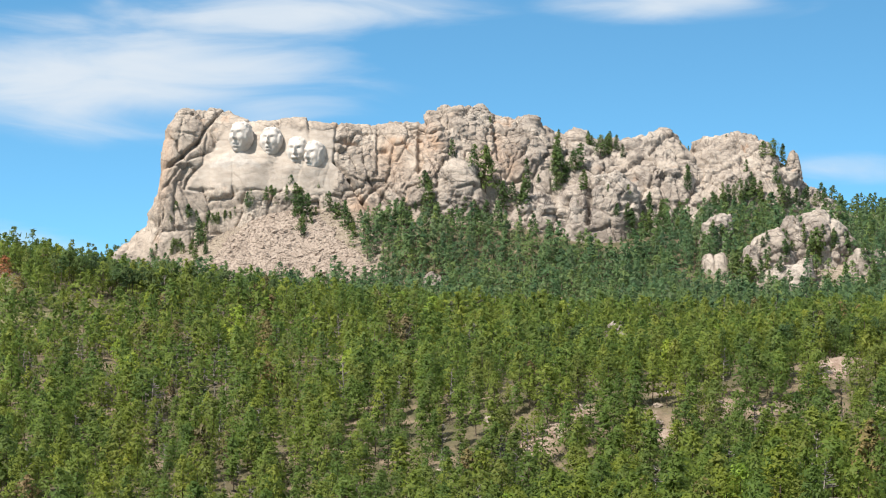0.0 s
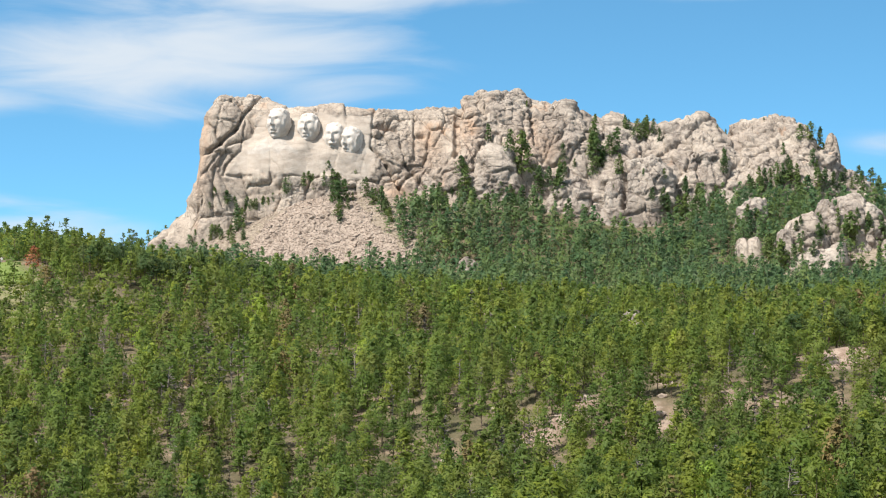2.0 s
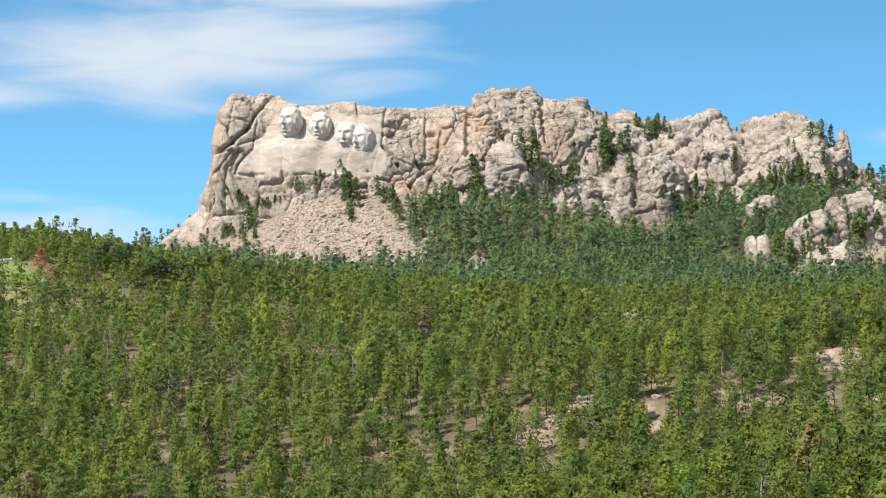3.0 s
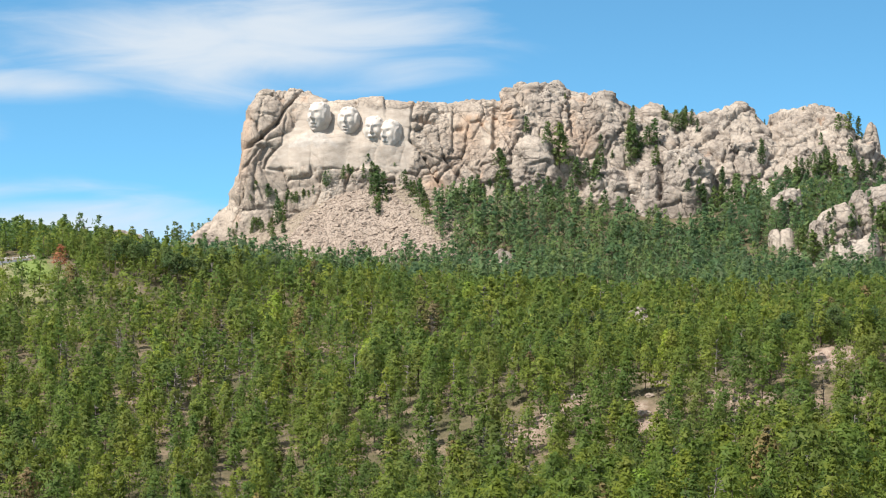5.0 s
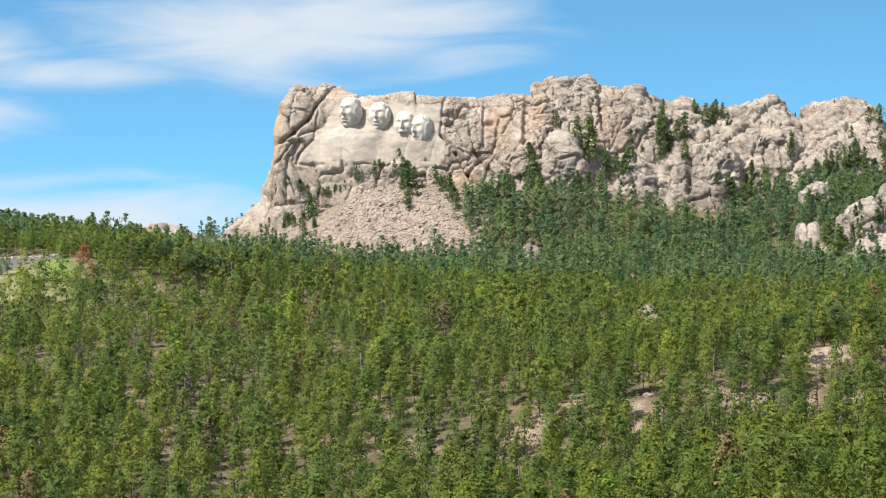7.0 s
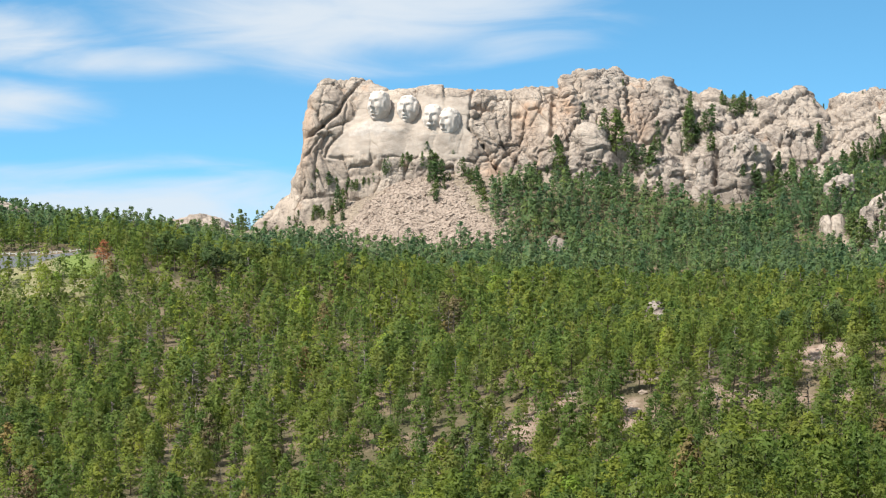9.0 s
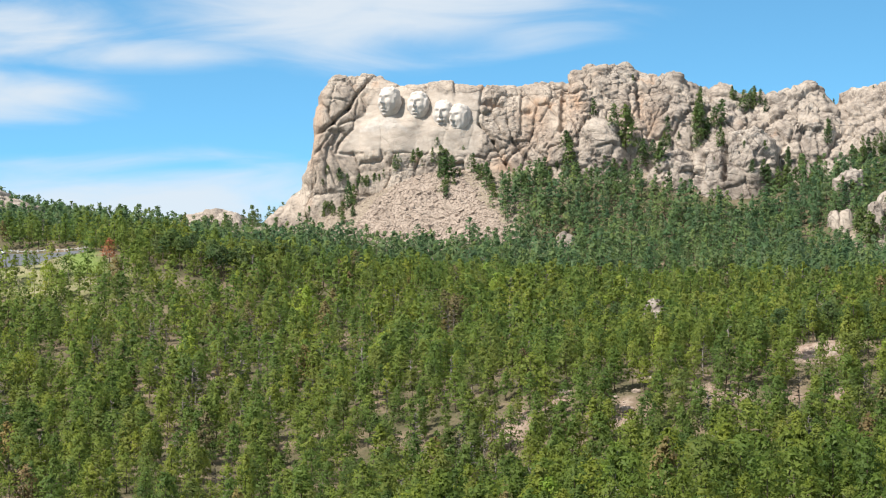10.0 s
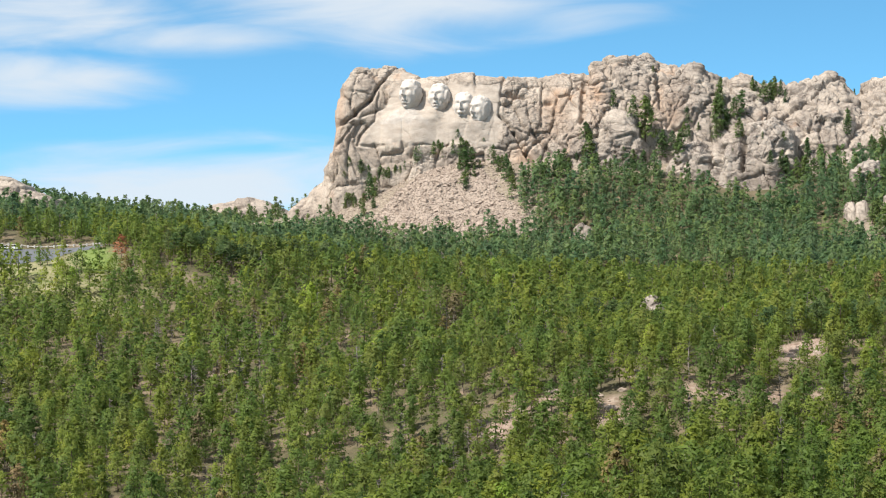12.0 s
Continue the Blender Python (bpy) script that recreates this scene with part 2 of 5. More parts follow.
def forest_floor():
    m, nt, bsdf, out = material("forest_floor")
    col = ramp(nt, noise_tex(nt, 0.07, 6, 0.65), [(0.35, (0.075, 0.072, 0.034)), (0.50, (0.115, 0.095, 0.055)), (0.62, (0.20, 0.15, 0.10)), (0.75, (0.29, 0.22, 0.165))])
    col = mix(nt, 0.6, col, ramp(nt, noise_tex(nt, 1.2, 5, 0.7), [(0.3, (0.4, 0.4, 0.4)), (0.6, (1, 1, 1))]), "MULTIPLY")
    meadow = ramp(nt, noise_tex(nt, 0.15, 5, 0.6), [(0.32, (0.11, 0.135, 0.04)), (0.46, (0.19, 0.185, 0.085)), (0.6, (0.25, 0.225, 0.13)), (0.74, (0.33, 0.285, 0.20))])
    col = mix(nt, attribute(nt, "meadow"), col, meadow)
    col = mix(nt, attribute(nt, "lawn"), col, ramp(nt, noise_tex(nt, 0.4, 5, 0.6), [(0.35, (0.105, 0.15, 0.032)), (0.65, (0.16, 0.205, 0.052))]))
    col = mix(nt, attribute(nt, "soil"), col, ramp(nt, noise_tex(nt, 0.4, 5, 0.65), [(0.3, (0.12, 0.088, 0.064)), (0.45, (0.215, 0.15, 0.115)), (0.62, (0.32, 0.25, 0.20)), (0.7, (0.16, 0.14, 0.09))]))
    col = mix(nt, attribute(nt, "stony"), col, ramp(nt, noise_tex(nt, 0.5, 6, 0.7), [(0.3, (0.13, 0.105, 0.075)), (0.5, (0.22, 0.18, 0.135)), (0.68, (0.33, 0.27, 0.215))]))
    nt.links.new(col, bsdf.inputs["Base Color"])
    bump(nt, bsdf, noise_tex(nt, 1.0, 5), 0.8, 0.5)
    return m


def foliage(name, dark, mid, light, through_light=0.3):
    m, nt, bsdf, out = material(name)
    col = ramp(nt, noise_tex(nt, 0.17, 2, 0.5), [(0.3, dark), (0.5, mid), (0.7, light)])
    col = mix(nt, 0.6, col, ramp(nt, noise_tex(nt, 0.035, 3, 0.6), [(0.35, (0.72, 0.82, 0.85)), (0.5, (0.95, 0.97, 0.95)), (0.68, (1.25, 1.15, 0.9))]), "MULTIPLY")
    col = mix(nt, 0.25, col, ramp(nt, noise_tex(nt, 1.6, 3, 0.6), [(0.35, (0.6, 0.65, 0.55)), (0.65, (1.15, 1.1, 1.0))]), "MULTIPLY")
    # each tree has a tone of its own
    info = nt.nodes.new("ShaderNodeObjectInfo")
    both = nt.nodes.new("ShaderNodeMath")
    nt.links.new(attribute(nt, "tone"), both.inputs[0])
    nt.links.new(info.outputs["Random"], both.inputs[1])
    part_of = nt.nodes.new("ShaderNodeMath")
    part_of.operation = "FRACT"
    nt.links.new(both.outputs[0], part_of.inputs[0])
    tones = [(0.0, (0.55, 0.66, 0.76)), (0.22, (0.80, 0.92, 0.90)), (0.45, (1.0, 1.0, 0.95)), (0.68, (1.22, 1.12, 0.85)), (0.86, (1.06, 0.95, 1.1)), (1.0, (0.55, 0.66, 0.76))]
    col = mix(nt, 0.85, col, ramp(nt, part_of.outputs[0], tones), "MULTIPLY")
    nt.links.new(col, bsdf.inputs["Base Color"])
    bsdf.inputs["Roughness"].default_value = 0.6
    tr = nt.nodes.new("ShaderNodeBsdfTranslucent")
    nt.links.new(col, tr.inputs[0])
    ms = nt.nodes.new("ShaderNodeMixShader")
    ms.inputs[0].default_value = through_light
    nt.links.new(bsdf.outputs[0], ms.inputs[1])
    nt.links.new(tr.outputs[0], ms.inputs[2])
    nt.links.new(ms.outputs[0], out.inputs[0])
    return m


def plain(name, a, b, scale, rough=0.9, metal=0.0):
    m, nt, bsdf, out = material(name)
    nt.links.new(ramp(nt, noise_tex(nt, scale, 5), [(0.3, a), (0.7, b)]), bsdf.inputs["Base Color"])
    bsdf.inputs["Roughness"].default_value = rough
    bsdf.inputs["Metallic"].default_value = metal
    return m


GRANITE, CARVED, SCREE, FLOOR = granite(), carved_stone(), scree(), forest_floor()
NEEDLES = foliage("pine_needles", (0.120, 0.171, 0.039), (0.177, 0.235, 0.052), (0.240, 0.287, 0.068), 0.58)
SUNNY_NEEDLES = foliage("sunny_pine_needles", (0.124, 0.175, 0.033), (0.171, 0.225, 0.043), (0.219, 0.265, 0.055), 0.58)
# bluer needles: the haze of distance is put into their colour
HAZY_NEEDLES = foliage("hazy_pine_needles", (0.106, 0.177, 0.085), (0.151, 0.231, 0.103), (0.202, 0.273, 0.122), 0.58)
# darker copy of the pine needles, with shade put into the colour
SHADED_NEEDLES = foliage("shaded_pine_needles", (0.071, 0.120, 0.045), (0.109, 0.164, 0.056), (0.150, 0.199, 0.068), 0.52)
RED_NEEDLES = foliage("dead_needles", (0.22, 0.085, 0.035), (0.30, 0.12, 0.055), (0.36, 0.17, 0.08), 0.3)
BROWN_NEEDLES = foliage("fading_needles", (0.13, 0.10, 0.04), (0.18, 0.14, 0.06), (0.22, 0.18, 0.08), 0.3)
YOUNG_LEAVES = foliage("young_leaves", (0.19, 0.27, 0.038), (0.25, 0.33, 0.050), (0.30, 0.37, 0.070), 0.5)
BARK = plain("pine_bark", (0.075, 0.055, 0.042), (0.15, 0.11, 0.085), 2.0)
DEAD_WOOD = plain("dead_wood", (0.20, 0.17, 0.15), (0.34, 0.30, 0.27), 2.0)
ASPHALT = plain("asphalt", (0.085, 0.09, 0.10), (0.12, 0.125, 0.135), 0.4)
CONCRETE = plain("concrete", (0.40, 0.38, 0.35), (0.50, 0.48, 0.45), 0.8)
WHITE_PAINT = plain("white_car_paint", (0.72, 0.72, 0.72), (0.78, 0.78, 0.78), 0.5, 0.3)
SILVER_PAINT = plain("silver_car_paint", (0.45, 0.47, 0.49), (0.52, 0.54, 0.56), 0.5, 0.3, 0.4)
CAR_GLASS = plain("car_glass", (0.02, 0.025, 0.03), (0.03, 0.035, 0.04), 0.5, 0.08)
RED_LENS = plain("red_lens", (0.35, 0.02, 0.02), (0.40, 0.03, 0.03), 2.0, 0.3)
RUBBER = plain("tyre_rubber", (0.02, 0.02, 0.02), (0.03, 0.03, 0.03), 2.0, 0.85)


# ---- mesh helpers ----
def mesh_from(name, verts, faces, mat, smooth_shade=True):
    me = bpy.data.meshes.new(name)
    verts = np.asarray(verts, dtype=np.float32)
    faces = np.asarray(faces, dtype=np.int32)
    k = faces.shape[1]
    me.vertices.add(len(verts))
    me.vertices.foreach_set("co", verts.ravel())
    me.loops.add(faces.size)
    me.loops.foreach_set("vertex_index", faces.ravel())
    me.polygons.add(len(faces))
    me.polygons.foreach_set("loop_start", np.arange(0, faces.size, k, dtype=np.int32))
    me.polygons.foreach_set("loop_total", np.full(len(faces), k, dtype=np.int32))
    if smooth_shade:
        me.polygons.foreach_set("use_smooth", np.ones(len(faces), dtype=bool))
    for m in mat if isinstance(mat, (list, tuple)) else [mat]:
        me.materials.append(m)
    me.update(calc_edges=True)
    me.validate()
    return me


def put_attribute(me, name, values):
    a = me.attributes.new(name, "FLOAT", "POINT")
    a.data.foreach_set("value", np.asarray(values, dtype=np.float32))


def grid_faces(rows, cols):
    i = np.arange(rows * cols).reshape(rows, cols)
    return np.stack([i[:-1, :-1], i[:-1, 1:], i[1:, 1:], i[1:, :-1]], -1).reshape(-1, 4)


def grid_normals(p):
    du, dv = np.gradient(p, axis=1), np.gradient(p, axis=0)
    n = np.cross(du, dv)
    return n / (np.linalg.norm(n, axis=-1, keepdims=True) + 1e-9)


# ---- the ground ----
PROFILES = []


def profile(x, heights):
    """One line of the land, from the camera's side away: distance and height."""
    PROFILES.append((x, heights))


profile(-420, [(-400, 30), (0, 30), (300, 50), (500, 87), (600, 107), (700, 132), (800, 139), (900, 141), (1050, 142), (1160, 135), (1300, 134), (1400, 126), (2200, 95), (4800, 90)])
profile(-330, [(-400, 30), (0, 30), (300, 50), (500, 85), (600, 104), (700, 131), (800, 136), (900, 136), (1050, 140), (1160, 135), (1300, 134), (1400, 126), (2200, 95), (4800, 90)])
profile(-240, [(-400, 25), (0, 25), (300, 45), (420, 73), (500, 78), (600, 98), (683, 119), (720, 128), (760, 131), (800, 132), (900, 122), (1050, 122), (1160, 126), (1400, 112), (2200, 95), (4800, 90)])
profile(-170, [(-400, 20), (0, 20), (300, 40), (420, 72), (500, 76), (600, 93), (683, 118), (720, 126), (780, 128), (860, 116), (960, 115), (1050, 119), (1100, 132), (1160, 144), (1400, 115), (2200, 95), (4800, 90)])
profile(-120, [(-400, 20), (0, 20), (300, 40), (430, 68), (500, 75), (570, 88), (650, 103), (720, 116), (760, 116), (850, 108), (960, 107), (1040, 123), (1060, 130), (1110, 155), (1160, 160), (1400, 120), (2200, 95), (4800, 90)])
profile(-80, [(-400, 20), (0, 20), (300, 40), (430, 68), (491, 72), (555, 83), (640, 97), (721, 113), (760, 113), (850, 103), (950, 103), (1030, 114), (1050, 121), (1110, 171), (1160, 176), (1400, 120), (2200, 95), (4800, 90)])
profile(-20, [(-400, 20), (0, 20), (300, 50), (380, 60), (438, 67), (460, 72), (490, 76), (531, 87), (600, 94), (660, 101), (720, 108), (770, 107), (850, 100), (950, 104), (1020, 116), (1060, 134), (1120, 162), (1160, 166), (1400, 125), (2200, 95), (4800, 90)])
profile(40, [(-400, 20), (0, 20), (180, 55), (270, 78), (310, 79), (360, 74), (400, 70), (438, 71), (456, 75), (470, 81), (484, 88), (510, 92), (540, 93), (600, 96), (650, 100), (700, 104), (740, 104), (850, 101), (950, 107), (1020, 118), (1060, 137), (1120, 167), (1160, 173), (1400, 130), (2200, 95), (4800, 90)])
profile(90, [(-400, 20), (0, 20), (180, 60), (270, 84), (310, 84), (360, 79), (400, 76), (444, 77), (473, 86), (488, 93), (518, 99), (600, 98), (660, 100), (710, 103), (760, 102), (860, 103), (950, 109), (1010, 121), (1070, 141), (1120, 155), (1160, 160), (1400, 130), (2200, 95), (4800, 90)])
profile(150, [(-400, 25), (0, 25), (180, 60), (270, 86), (310, 86), (360, 83), (400, 81), (430, 82), (473, 91), (504, 101), (518, 103), (560, 102), (620, 103), (690, 104), (760, 105), (860, 106), (950, 111), (985, 121), (1010, 131), (1060, 144), (1110, 159), (1180, 180), (1400, 140), (2200, 95), (4800, 90)])
profile(220, [(-400, 25), (0, 25), (300, 50), (430, 90), (504, 103), (600, 105), (690, 105), (760, 106), (860, 109), (940, 109), (965, 114), (990, 124), (1015, 134), (1080, 152), (1140, 163), (1200, 180), (1400, 150), (2200, 95), (4800, 90)])
profile(320, [(-400, 25), (0, 25), (300, 50), (430, 95), (504, 105), (690, 106), (860, 115), (1000, 138), (1100, 152), (1200, 164), (1300, 173), (1400, 158), (2200, 95), (4800, 90)])
GX, GY = np.arange(-640, 641, 10.0), np.arange(-400, 4801, 10.0)


def coarse_ground():
    by_depth = np.stack([np.interp(GY, *zip(*heights)) for x, heights in PROFILES])
    cols = [x for x, heights in PROFILES]
    h = np.stack([np.interp(GX, cols, by_depth[:, j]) for j in range(len(GY))], 1)
    k = np.exp(-0.5 * (np.arange(-4, 5) / 1.5) ** 2)
    k /= k.sum()
    for axis in (0, 1):
        pad = [(4, 4) if a == axis else (0, 0) for a in (0, 1)]
        h = np.apply_along_axis(lambda v: np.convolve(v, k, "valid"), axis, np.pad(h, pad, "edge"))
    return h


COARSE = coarse_ground()
LOT = (-228, 728, 118.7)
CLEARINGS = [(22, 652, 5), (70, 636, 5), (61, 608, 5), (26, 468, 5.5), (31, 478, 5), (55, 483, 5.5), (57, 471, 4.5), (39, 488, 5), (77, 487, 5), (98, 474, 5), (105, 515, 5.5), (111, 516, 5.5), (-78, 562, 4.5), (62, 502, 4.5), (85, 482, 4.5), (48, 596, 6), (1, 461, 5), (-15, 533, 4), (112, 478, 3.5), (14, 492, 4)]


def ground(x, y):
    x, y = np.asarray(x, float), np.asarray(y, float)
    u = np.clip((x - GX[0]) / 10, 0, len(GX) - 1.001)
    v = np.clip((y - GY[0]) / 10, 0, len(GY) - 1.001)
    i, j = u.astype(int), v.astype(int)
    fu, fv = u - i, v - j
    h = (COARSE[i, j] * (1 - fu) * (1 - fv) + COARSE[i + 1, j] * fu * (1 - fv) + COARSE[i, j + 1] * (1 - fu) * fv + COARSE[i + 1, j + 1] * fu * fv)
    flat = smooth(0, 1, 1.35 - np.sqrt(((x - LOT[0]) / 52) ** 4 + ((y - LOT[1]) / 44) ** 4) ** 0.5)
    h = h + (LOT[2] + 0.02 * (y - LOT[1]) - h) * flat
    # a cut bank of bare earth
    cut = np.exp(-((x - 108) / 7.5) ** 4)
    h = h + cut * (1.7 * smooth(512, 521, y) * np.exp(-np.maximum(y - 521, 0) / 20) - 1.5 * smooth(494, 504, y) * smooth(521, 512, y))
    p = np.stack([x.ravel(), y.ravel(), 0 * x.ravel()], 1)
    return h + (1 - 0.9 * flat) * (1.6 * fbm(p / 35, 3, 5) + 0.35 * vnoise(p / 5, 9)).reshape(h.shape)


def segment_distance(x, z, seg):
    x0, z0, x1, z1 = seg[:4]
    t = np.clip(((x - x0) * (x1 - x0) + (z - z0) * (z1 - z0)) / ((x1 - x0) ** 2 + (z1 - z0) ** 2), 0, 1)
    return np.hypot(x - x0 - t * (x1 - x0), z - z0 - t * (z1 - z0))


def build_ground():
    xs = np.concatenate([np.linspace(-2600, -420, 14)[:-1], np.arange(-420, 421, 4.0), np.linspace(420, 2600, 14)[1:]])
    ys = np.concatenate([np.linspace(-400, 380, 20)[:-1], np.arange(380, 1300, 4.0), np.linspace(1300, 4800, 60)])
    X, Y = np.meshgrid(xs, ys)
    p = np.stack([X, Y, ground(X, Y)], -1)
    me = mesh_from("ground", p.reshape(-1, 3), grid_faces(*X.shape), FLOOR)
    x, y = X.ravel(), Y.ravel()
    wob = fbm(np.stack([x / 12, y / 12, 0 * x], 1), 3, 31)
    put_attribute(me, "meadow", np.clip(1.7 - np.hypot((x + 180) / 40, (y - 672) / 34) * 1.2 + 0.5 * wob, 0, 1))
    put_attribute(me, "lawn", np.clip(2.6 - segment_distance(x, y, (-177, 724, -161, 686)) / 3.6 + 0.4 * wob, 0, 1))
    bare = sum(np.exp(-((x - a) / (0.7 * r)) ** 2 - ((y - b) / (1.2 * r)) ** 2) for a, b, r in CLEARINGS)
    put_attribute(me, "soil", np.clip(1.3 * bare + 0.7 * wob * (bare > 0.1) + np.clip(wob - 0.85, 0, 1), 0, 1))
    put_attribute(me, "stony", np.clip(np.maximum(smooth(1095, 1112, y + 12 * wob), np.maximum(smooth(1030, 1045, y) * smooth(90, 74, np.abs(x + 105) + 8 * wob), smooth(940, 955, y + 14 * wob) * smooth(44, 36, np.abs(x - 186)) * smooth(1060, 1030, y))) * smooth(1300, 1200, y), 0, 1))
    ob = new("ground", me)
    return tagged(ob, "hilly forest floor of brown soil, needles and grass", "ground", kind="structure")


build_ground()


# ---- rock ----
def rock_mass(name, label, xs, top, front, depth, back, rows, seed, amp=1.0, power=2.6, lean=0.4, cracks=(), bulges=(), carved=None, rust=None, calm=None, tall=1.0, broken=None, extra=None, bold=None):
    """A body of rock: for every x a foot below the ground, a rounded front that rises to the top line, and a back that falls to the ground."""
    q = np.linspace(0, 1, rows)
    X = np.broadcast_to(xs, (rows, len(xs)))
    yf, d = front(xs), depth(xs)
    zf = ground(xs, yf) - 5
    zt = np.maximum(top(xs), zf + 1)
    a = q[:, None] * math.pi / 2
    up = np.sin(a) ** (2 / power * 1.15)
    into = (1 - lean) * (1 - np.cos(a) ** (2 / power)) + lean * up
    Z = zf + (zt - zf) * up
    Y = yf + d * into
    nb = max(8, rows // 6)
    b = np.linspace(0, 1, nb)[1:, None]
    zb = np.minimum(ground(xs, yf + d + back), zt) - 6
    Zb = zt + (zb - zt) * (1 - np.cos(b * math.pi / 2))
    Yb = yf + d + back * np.sin(b * math.pi / 2)
    P = np.stack([np.concatenate([X, np.broadcast_to(xs, (nb - 1, len(xs)))]), np.concatenate([Y, Yb]), np.concatenate([Z, Zb])], -1)
    nrm = grid_normals(P)
    p = P.reshape(-1, 3)
    warp = np.stack([fbm(p / 16, 3, seed + s) for s in (11, 12, 13)], 1) * 1.5
    w = p + warp
    w2 = np.stack([w[:, 0] + 0.22 * w[:, 2], w[:, 1], w[:, 2] - 0.25 * w[:, 0]], 1)
    e1, c1, s1 = cells(w2 / np.array([21.0, 26.0, 25.0 * tall]), seed, 0.85)
    w3 = np.stack([w[:, 0] - 0.3 * w[:, 2], w[:, 1], w[:, 2] + 0.2 * w[:, 0]], 1)
    e2, c2, s2 = cells(w3 / np.array([8.5, 10.0, 8.0 * tall]), seed + 20, 0.9)
    e3, c3, s3 = cells(w / np.array([2.0, 2.4, 1.7]), seed + 40, 0.6)
    split = broken(p[:, 0]) if broken else np.ones(len(p))
    if broken:
        split = np.maximum(split, 0.6 * smooth(98, 84, p[:, 2]))
    patchy = 0.2 + 0.8 * smooth(-0.3, 0.4, fbm(p / 26, 2, seed + 90))
    rough = patchy * split
    ledge = 3.0 * fbm(np.stack([w[:, 0] / 11, w[:, 1] / 14, w[:, 2] / 9], 1), 3, seed + 80)
    step_up = ledge - np.floor(ledge)
    ledge = 1.1 * (np.floor(ledge) + smooth(0.45, 0.55, step_up))
    disp = 2.0 * fbm(p / 45, 2, seed + 60) + (c1 - 0.5) * 2.8 + 3.6 * s1 + 1.3 * (1 - np.exp(-e1 / 0.1)) - 2.2 * np.exp(-e1 / 0.028) + (0.15 + 0.6 * rough) * ledge
    disp += rough * ((c2 - 0.5) * 2.2 + 2.8 * s2 + 0.5 * (1 - np.exp(-e2 / 0.12)) - 1.7 * np.exp(-e2 / 0.05))
    for k, (angle, spacing, length, step, deep) in enumerate(((8, 8.0, 40, 0.45, 1.5), (36, 10.0, 45, 0.5, 1.6), (97, 7.0, 36, 0.4, 1.0), (48, 4.2, 18, 0.25, 0.8))):
        near, side = joints(w, angle, spacing, length, seed + 100 + 3 * k)
        disp += (0.3 + 0.7 * split) * (step * side - deep * near * smooth(0.15, 0.7, split + 0.4 * patchy - 0.2))
    disp += rough * ((c3 - 0.5) * 0.22 + 0.3 * s3) + 0.07 * fbm(p / 1.2, 2, seed + 70)
    disp *= amp * (bold(p[:, 0]) if bold else 1.0)
    if calm is not None:
        disp *= 1 - calm(p[:, 0], p[:, 2])
    for seg in cracks:
        dist = segment_distance(p[:, 0] + 0.5 * warp[:, 0], p[:, 2] + 0.5 * warp[:, 2], seg)
        disp -= 1.1 * seg[4] * np.exp(-(dist / seg[5]) ** 2)
    for x, z, rx, rz, rise in bulges:
        disp += rise * np.exp(-((p[:, 0] - x) / rx) ** 2 - ((p[:, 2] - z) / rz) ** 2)
    if extra is not None:
        disp += extra(p[:, 0], p[:, 2])
    p = p + nrm.reshape(-1, 3) * disp[:, None] * np.array([1, 1, 0.75])
    me = mesh_from(name, p, grid_faces(*P.shape[:2]), GRANITE, False)
    put_attribute(me, "carved", carved(p[:, 0], p[:, 2]) if carved else np.zeros(len(p)))
    put_attribute(me, "pale", sunlit_chest(p[:, 0], p[:, 2]) if carved else np.zeros(len(p)))
    put_attribute(me, "fissured", np.clip(0.35 + 0.45 * split * (0.35 + 0.65 * patchy), 0, 1))
    put_attribute(me, "rust", rust(p) if rust else np.zeros(len(p)))
    return tagged(new(name, me), label, "rock", kind="structure" if name == "mountain" else "")


def line(points):
    """Values along x, from corner to corner."""
    px, pz = zip(*points)
    return lambda x: np.interp(x, px, pz)


def rust_marks(p):
    r = fbm(p / np.array([9.0, 9.0, 16.0]), 3, 301)
    at = lambda x, z, rx, rz: np.exp(-(((p[:, 0] - x) / rx) ** 2 + ((p[:, 2] - z) / rz) ** 2))
    zone = 0.7 * at(-28.6, 194.3, 9, 15) + 0.8 * at(-160.8, 191.4, 5, 20) + 0.6 * at(-45.3, 168.7, 8, 5) + 0.5 * at(-5.0, 203.0, 8, 20) + 0.5 * at(35.8, 199.9, 14, 14)
    return np.clip(zone * (0.75 + 0.6 * r) + np.clip(r - 0.75, 0, 0.5), 0, 0.8)


def carved_zone(x, z):
    """The blasted and dressed part of the cliff, clear of the old weathered skin."""
    x0, z0 = -147.1, 177.3
    x1, z1 = -60.4, 215.1
    wob = 2.2 * fbm(np.stack([x / 9, z / 9, 0 * x], 1), 3, 77)
    left = x0 + (z - z0) * 0.52 - x
    d = np.maximum(np.maximum(left, x - x1), np.maximum(z0 - z, z - z1)) + wob
    return smooth(2.0, -2.5, d)


def apron(x, z):
    """The rough-hewn chest below the first head: its top slopes out into the light, its foot is undercut."""
    x0, z0 = -118.9, 203.3
    x1, z1 = -118.8, 192.5
    x2, z2 = -118.6, 177.2
    wide = 5 + 12 * smooth(z0, z1, z)
    chest = 5.0 * smooth(z0, z1, z) * np.exp(-(np.abs(x - x0) / wide) ** 4)
    shelf = 0.6 * smooth(z0 - 3, z1 - 4, z) * smooth(34, 26, np.abs(x - x0 - 11))
    return np.maximum(chest, shelf) * smooth(z2 - 15, z2 + 2.0, z)


